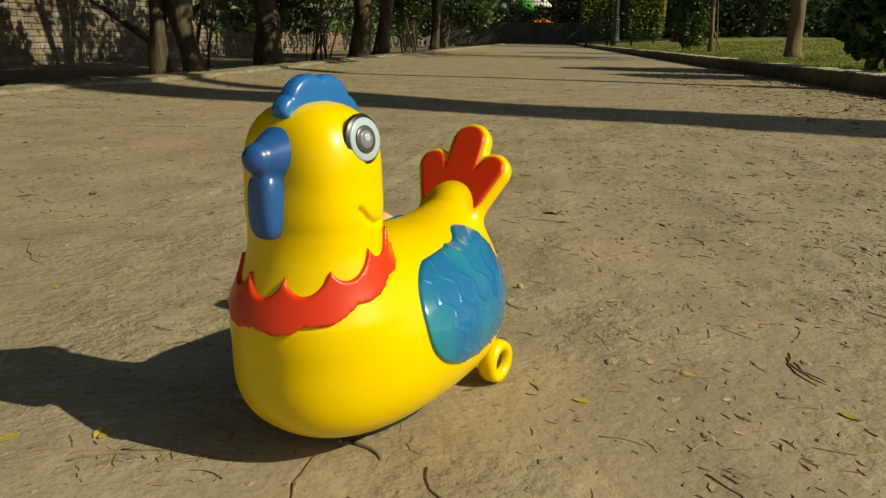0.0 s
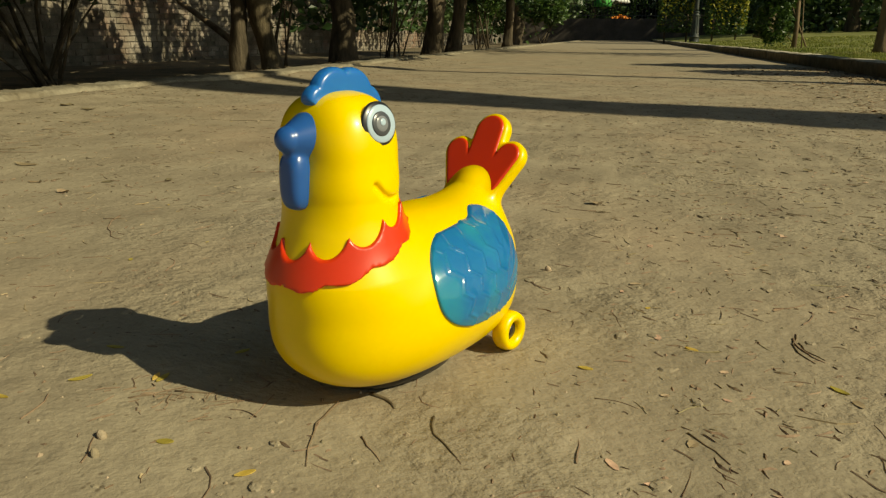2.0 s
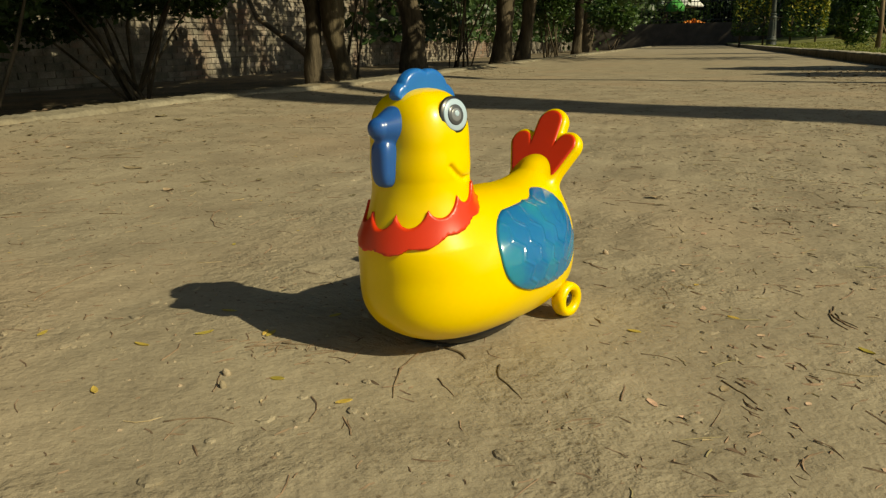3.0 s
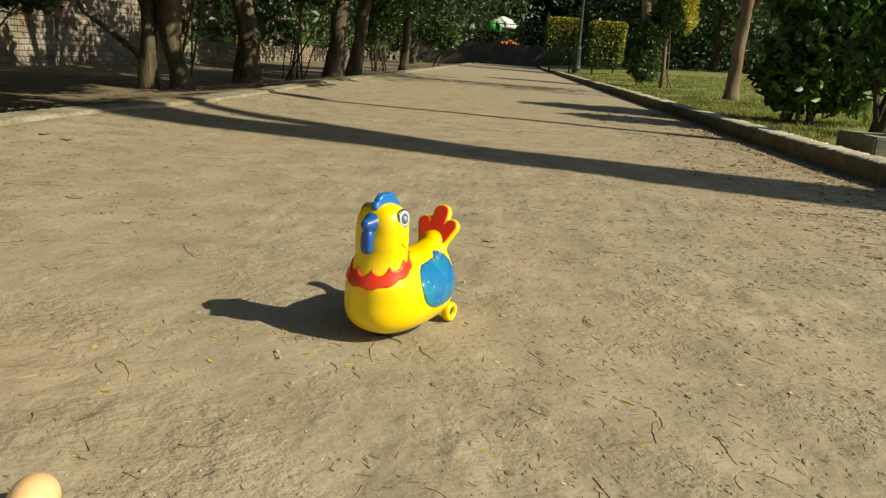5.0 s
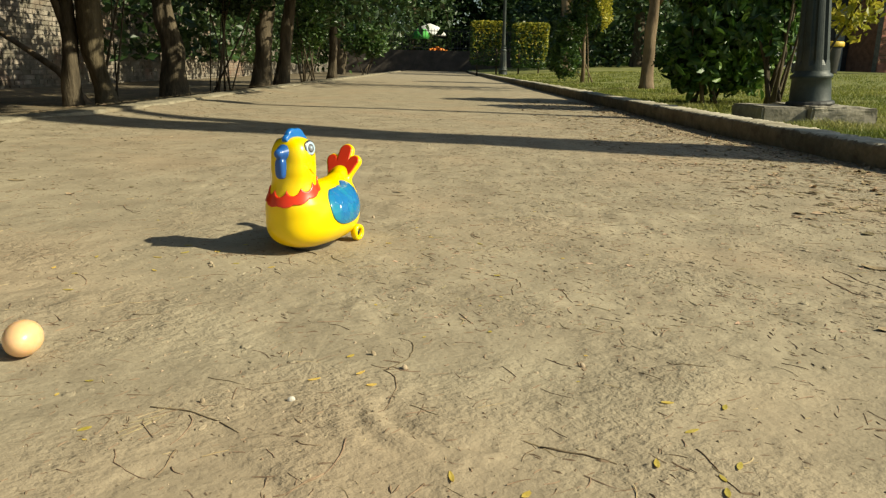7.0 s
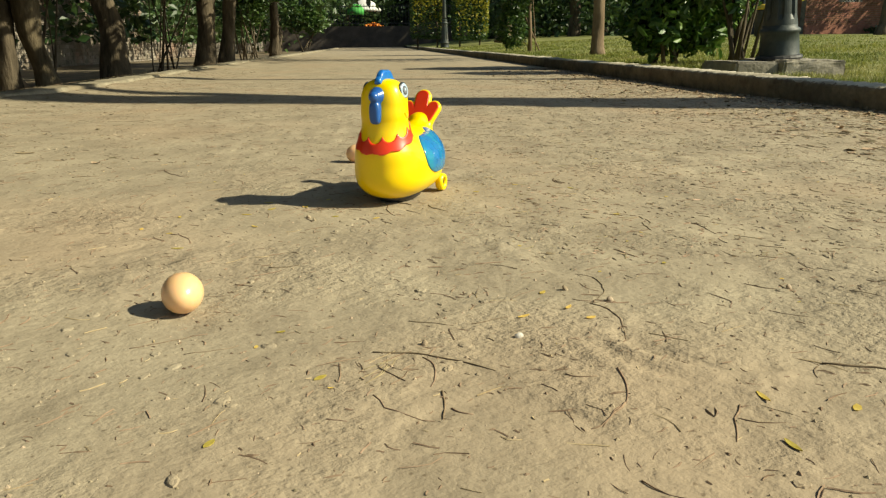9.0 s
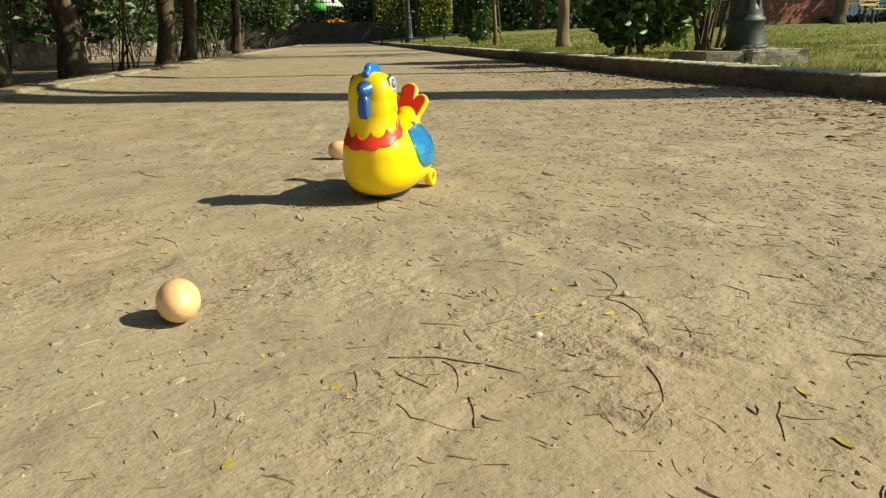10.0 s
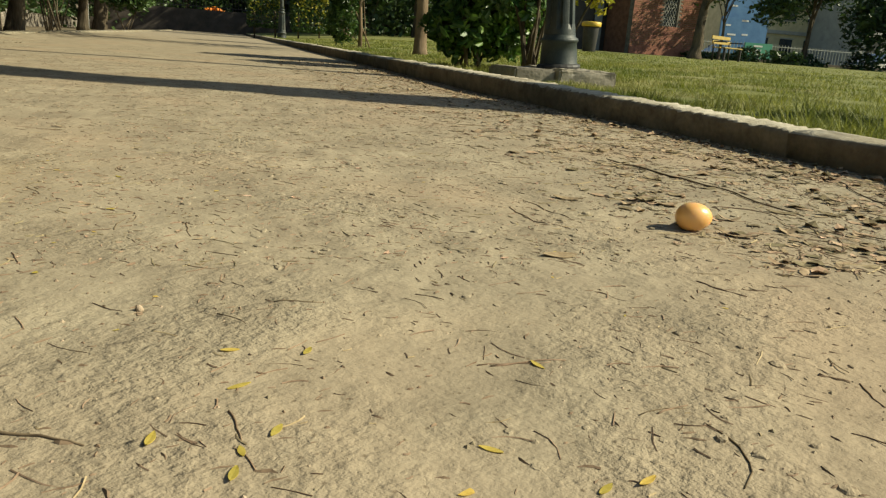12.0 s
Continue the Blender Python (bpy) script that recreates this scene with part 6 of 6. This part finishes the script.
def bit(lo, hi, curl=0.12):
    """A broken, curled scrap of leaf."""
    def shape():
        ln, a, n = lo + (hi - lo) * rs.random() ** 2.2, rs.uniform(0, 6.3), 7
        st, up, turn = rs.uniform(0.3, 0.75), rs.uniform(-0.2, 1) * curl, rs.uniform(0, 3.1)
        c, s = math.cos(a), math.sin(a)
        v = []
        for i in range(n):
            b = 2 * math.pi * i / n
            m = 0.5 * ln * rs.uniform(0.7, 1.1)
            p, q = m * math.cos(b), m * st * math.sin(b)
            k = (p * math.cos(turn) + q * math.sin(turn)) / ln
            v.append((c * p - s * q, s * p + c * q, 0.0005 + abs(up) * ln * 4 * k * k))
        v.append((0, 0, 0.0004))
        return v, [(i, (i + 1) % n, n) for i in range(n)]
    return shape


scatter("grit", "crumbs of dry earth and fine grit on the path", 14000, on_path, crumb, M_PEBBLE, "grit")
scatter("twig_litter", "fine dry twig bits strewn over the dirt", 9500, on_path, sliver, M_TWIG, "twigs")
scatter("leaf_bits", "tiny fallen yellow leaves strewn over the dirt", 160, on_path, bit(0.005, 0.012), M_YLEAF, "leaves")
scatter("leaf_litter", "dead brown leaves gathered along the kerb", 9500, by_kerb, bit(0.004, 0.037, 0.34), M_DLEAF, "leaves")
def chip():
    """A crooked flake of bark or broken twig."""
    ln, r, a = 0.003 + 0.011 * rs.random() ** 2.2, rs.uniform(0.0004, 0.0013), rs.uniform(0, 6.3)
    c, s, v, f = math.cos(a), math.sin(a), [], []
    w = 0.0
    for i in range(4):
        u, w = ln * (i / 3 - 0.5), w + ln * rs.uniform(-0.12, 0.12)
        t = r * (0.45, 1.0, 0.8, 0.3)[i] * rs.uniform(0.7, 1.3)
        for p, q in ((-1, 0), (0, 0.9), (1, 0.1)):
            v.append((c * u - s * (w + p * t), s * u + c * (w + p * t), q * t))
    for i in range(3):
        f += [(i * 3, i * 3 + 1, i * 3 + 4, i * 3 + 3), (i * 3 + 1, i * 3 + 2, i * 3 + 5, i * 3 + 4)]
    return v, f


def right_side():
    y = 0.1 + 2.6 * rs.random() ** 1.3
    return 0.05 + 1.3 * rs.random() ** 0.9, y


def nest():
    a, r = rs.uniform(0, 6.3), rs.random() ** 0.7
    return -0.202 + 0.055 * r * math.cos(a), 0.404 + 0.022 * r * math.sin(a)


def nest_low():
    a, r = rs.uniform(0, 6.3), rs.random() ** 0.7
    return -0.128 + 0.05 * r * math.cos(a), -0.148 + 0.03 * r * math.sin(a)


def by_left_kerb():
    y = 0.9 + 6.0 * rs.random() ** 1.4
    return kerb_left(y) + 0.02 + 0.5 * rs.random() ** 1.8, y


scatter("left_leaf_litter", "brown leaf scraps blown against the low kerb", 1500, by_left_kerb, bit(0.005, 0.03, 0.25), M_DLEAF, "leaves")
scatter("left_chips", "twig and bark scraps along the low kerb", 900, by_left_kerb, chip, M_STICK, "bark")
scatter("bark_chips", "crooked brown flakes of bark and broken twig on the dirt", 8000, on_path, chip, M_STICK, "bark")
scatter("side_chips", "brown twig fragments on the rougher side of the path", 3800, right_side, chip, M_TWIG, "bark")
scatter("side_straws", "fine pale straws on the rougher side of the path", 1200, right_side, sliver, M_STRAW, "straw")
scatter("side_leaf_scraps", "small scraps of dead leaf on the rougher side of the path", 900, right_side, bit(0.004, 0.014, 0.25), M_DLEAF, "leaves")
scatter("side_clods", "small clods of dry earth on the rougher side of the path", 1500, right_side, clod, M_DIRT, "clods")
scatter("side_bark", "dark bark crumbs on the rougher side of the path", 1500, right_side, chip, M_STICK, "bark")
scatter("twig_nest", "small tangle of thin broken twigs on the dirt", 40, nest, sliver, M_TWIG, "twigs")
scatter("straw_nest", "small tangle of thin straws and twigs on the dirt", 30, nest_low, sliver, M_TWIG, "twigs")
scatter("straw_litter", "fine pale straws and grass stalks on the dirt", 1500, on_path, sliver, M_STRAW, "straw")
scatter("clods", "small flat clods of dry earth on the path", 1300, near_path, clod, M_DIRT, "clods")
def longer(shape, k):
    """The same bits, k times as long and a little thicker."""
    def made():
        v, f = shape()
        return [(p[0] * k, p[1] * k, p[2] * (0.6 + 0.4 * k)) for p in v], f
    return made


def further_on():
    y = 0.9 + 5.5 * rs.random() ** 1.3
    x = rs.uniform(-1.5, 1.4)
    if noise.noise((x * 1.7, y * 1.1, 51)) + 0.6 * rs.random() < 0.1:
        x = rs.uniform(0.2, 1.4)
    return x, y


scatter("path_chips", "scattered brown twig and bark bits further along the path", 2600, further_on, longer(chip, 2.0), M_STICK, "bark")
scatter("path_leaf_scraps", "scattered scraps of dead leaf further along the path", 700, further_on, bit(0.006, 0.026, 0.3), M_DLEAF, "leaves")
scatter("kerb_chips", "broken brown twigs and bark gathered along the kerb", 5200, by_kerb, longer(chip, 2.2), M_STICK, "bark")
scatter("kerb_stalks", "pale dry stalks gathered along the kerb", 1600, by_kerb, longer(sliver, 2.4), M_STRAW, "straw")
scatter("kerb_twigs", "dry twigs gathered along the kerb", 3500, by_kerb, longer(sliver, 1.6), M_TWIG, "twigs")


def in_bed():
    y = 0.4 + 11 * rs.random() ** 1.3
    return kerb_left(y) - 0.2 - 3.4 * rs.random(), y


scatter("bed_litter", "dead leaves lying on the shaded soil bed", 2400, in_bed, bit(0.02, 0.06), M_DLEAF, "leaves", level=lambda x, y: bed_z(x, y) + 0.016)


# ---- bricks of the old wall ----
def wall_bricks():
    shapes = []
    rnd = random.Random(9)
    for _ in range(6):
        bm = box(bmesh.new(), 0, 0.02 + rnd.uniform(-0.006, 0.006), 0, 0.222, 0, 0.064)
        for v in bm.verts:
            v.co += Vector((rnd.uniform(-0.004, 0.004), rnd.uniform(-0.004, 0.004), rnd.uniform(-0.003, 0.003)))
        me = bpy.data.meshes.new("brick")
        bm.to_mesh(me)
        bm.free()
        me.materials.append(M_BRICKPALE)
        shapes.append(me)
    count, verts, faces = 0, [], []
    z, row = -0.2, 0
    while z < 2.22:
        y = 1.0 - 0.12 * (row % 2)
        while y < 26:
            if rnd.random() > 0.03:
                me = rnd.choice(shapes)
                if 8.0 < y < 12.4 and -0.14 < z < 1.1 and count < 300:
                    b = new("brick", me)
                    b.parent = wall_west
                    b.location = (WALL_X - 0.005, y, z)
                    count += 1
                else:
                    o = len(verts)
                    verts += [(v.co.x + WALL_X - 0.005, v.co.y + y, v.co.z + z) for v in me.vertices]
                    faces += [tuple(i + o for i in p.vertices) for p in me.polygons]
            y += 0.235
        z += 0.076
        row += 1
    rest = tagged(mesh_ob("brickwork", verts, faces, M_BRICKPALE, False, wall_west), "whitewashed brick courses", kind="stuff")


wall_bricks()
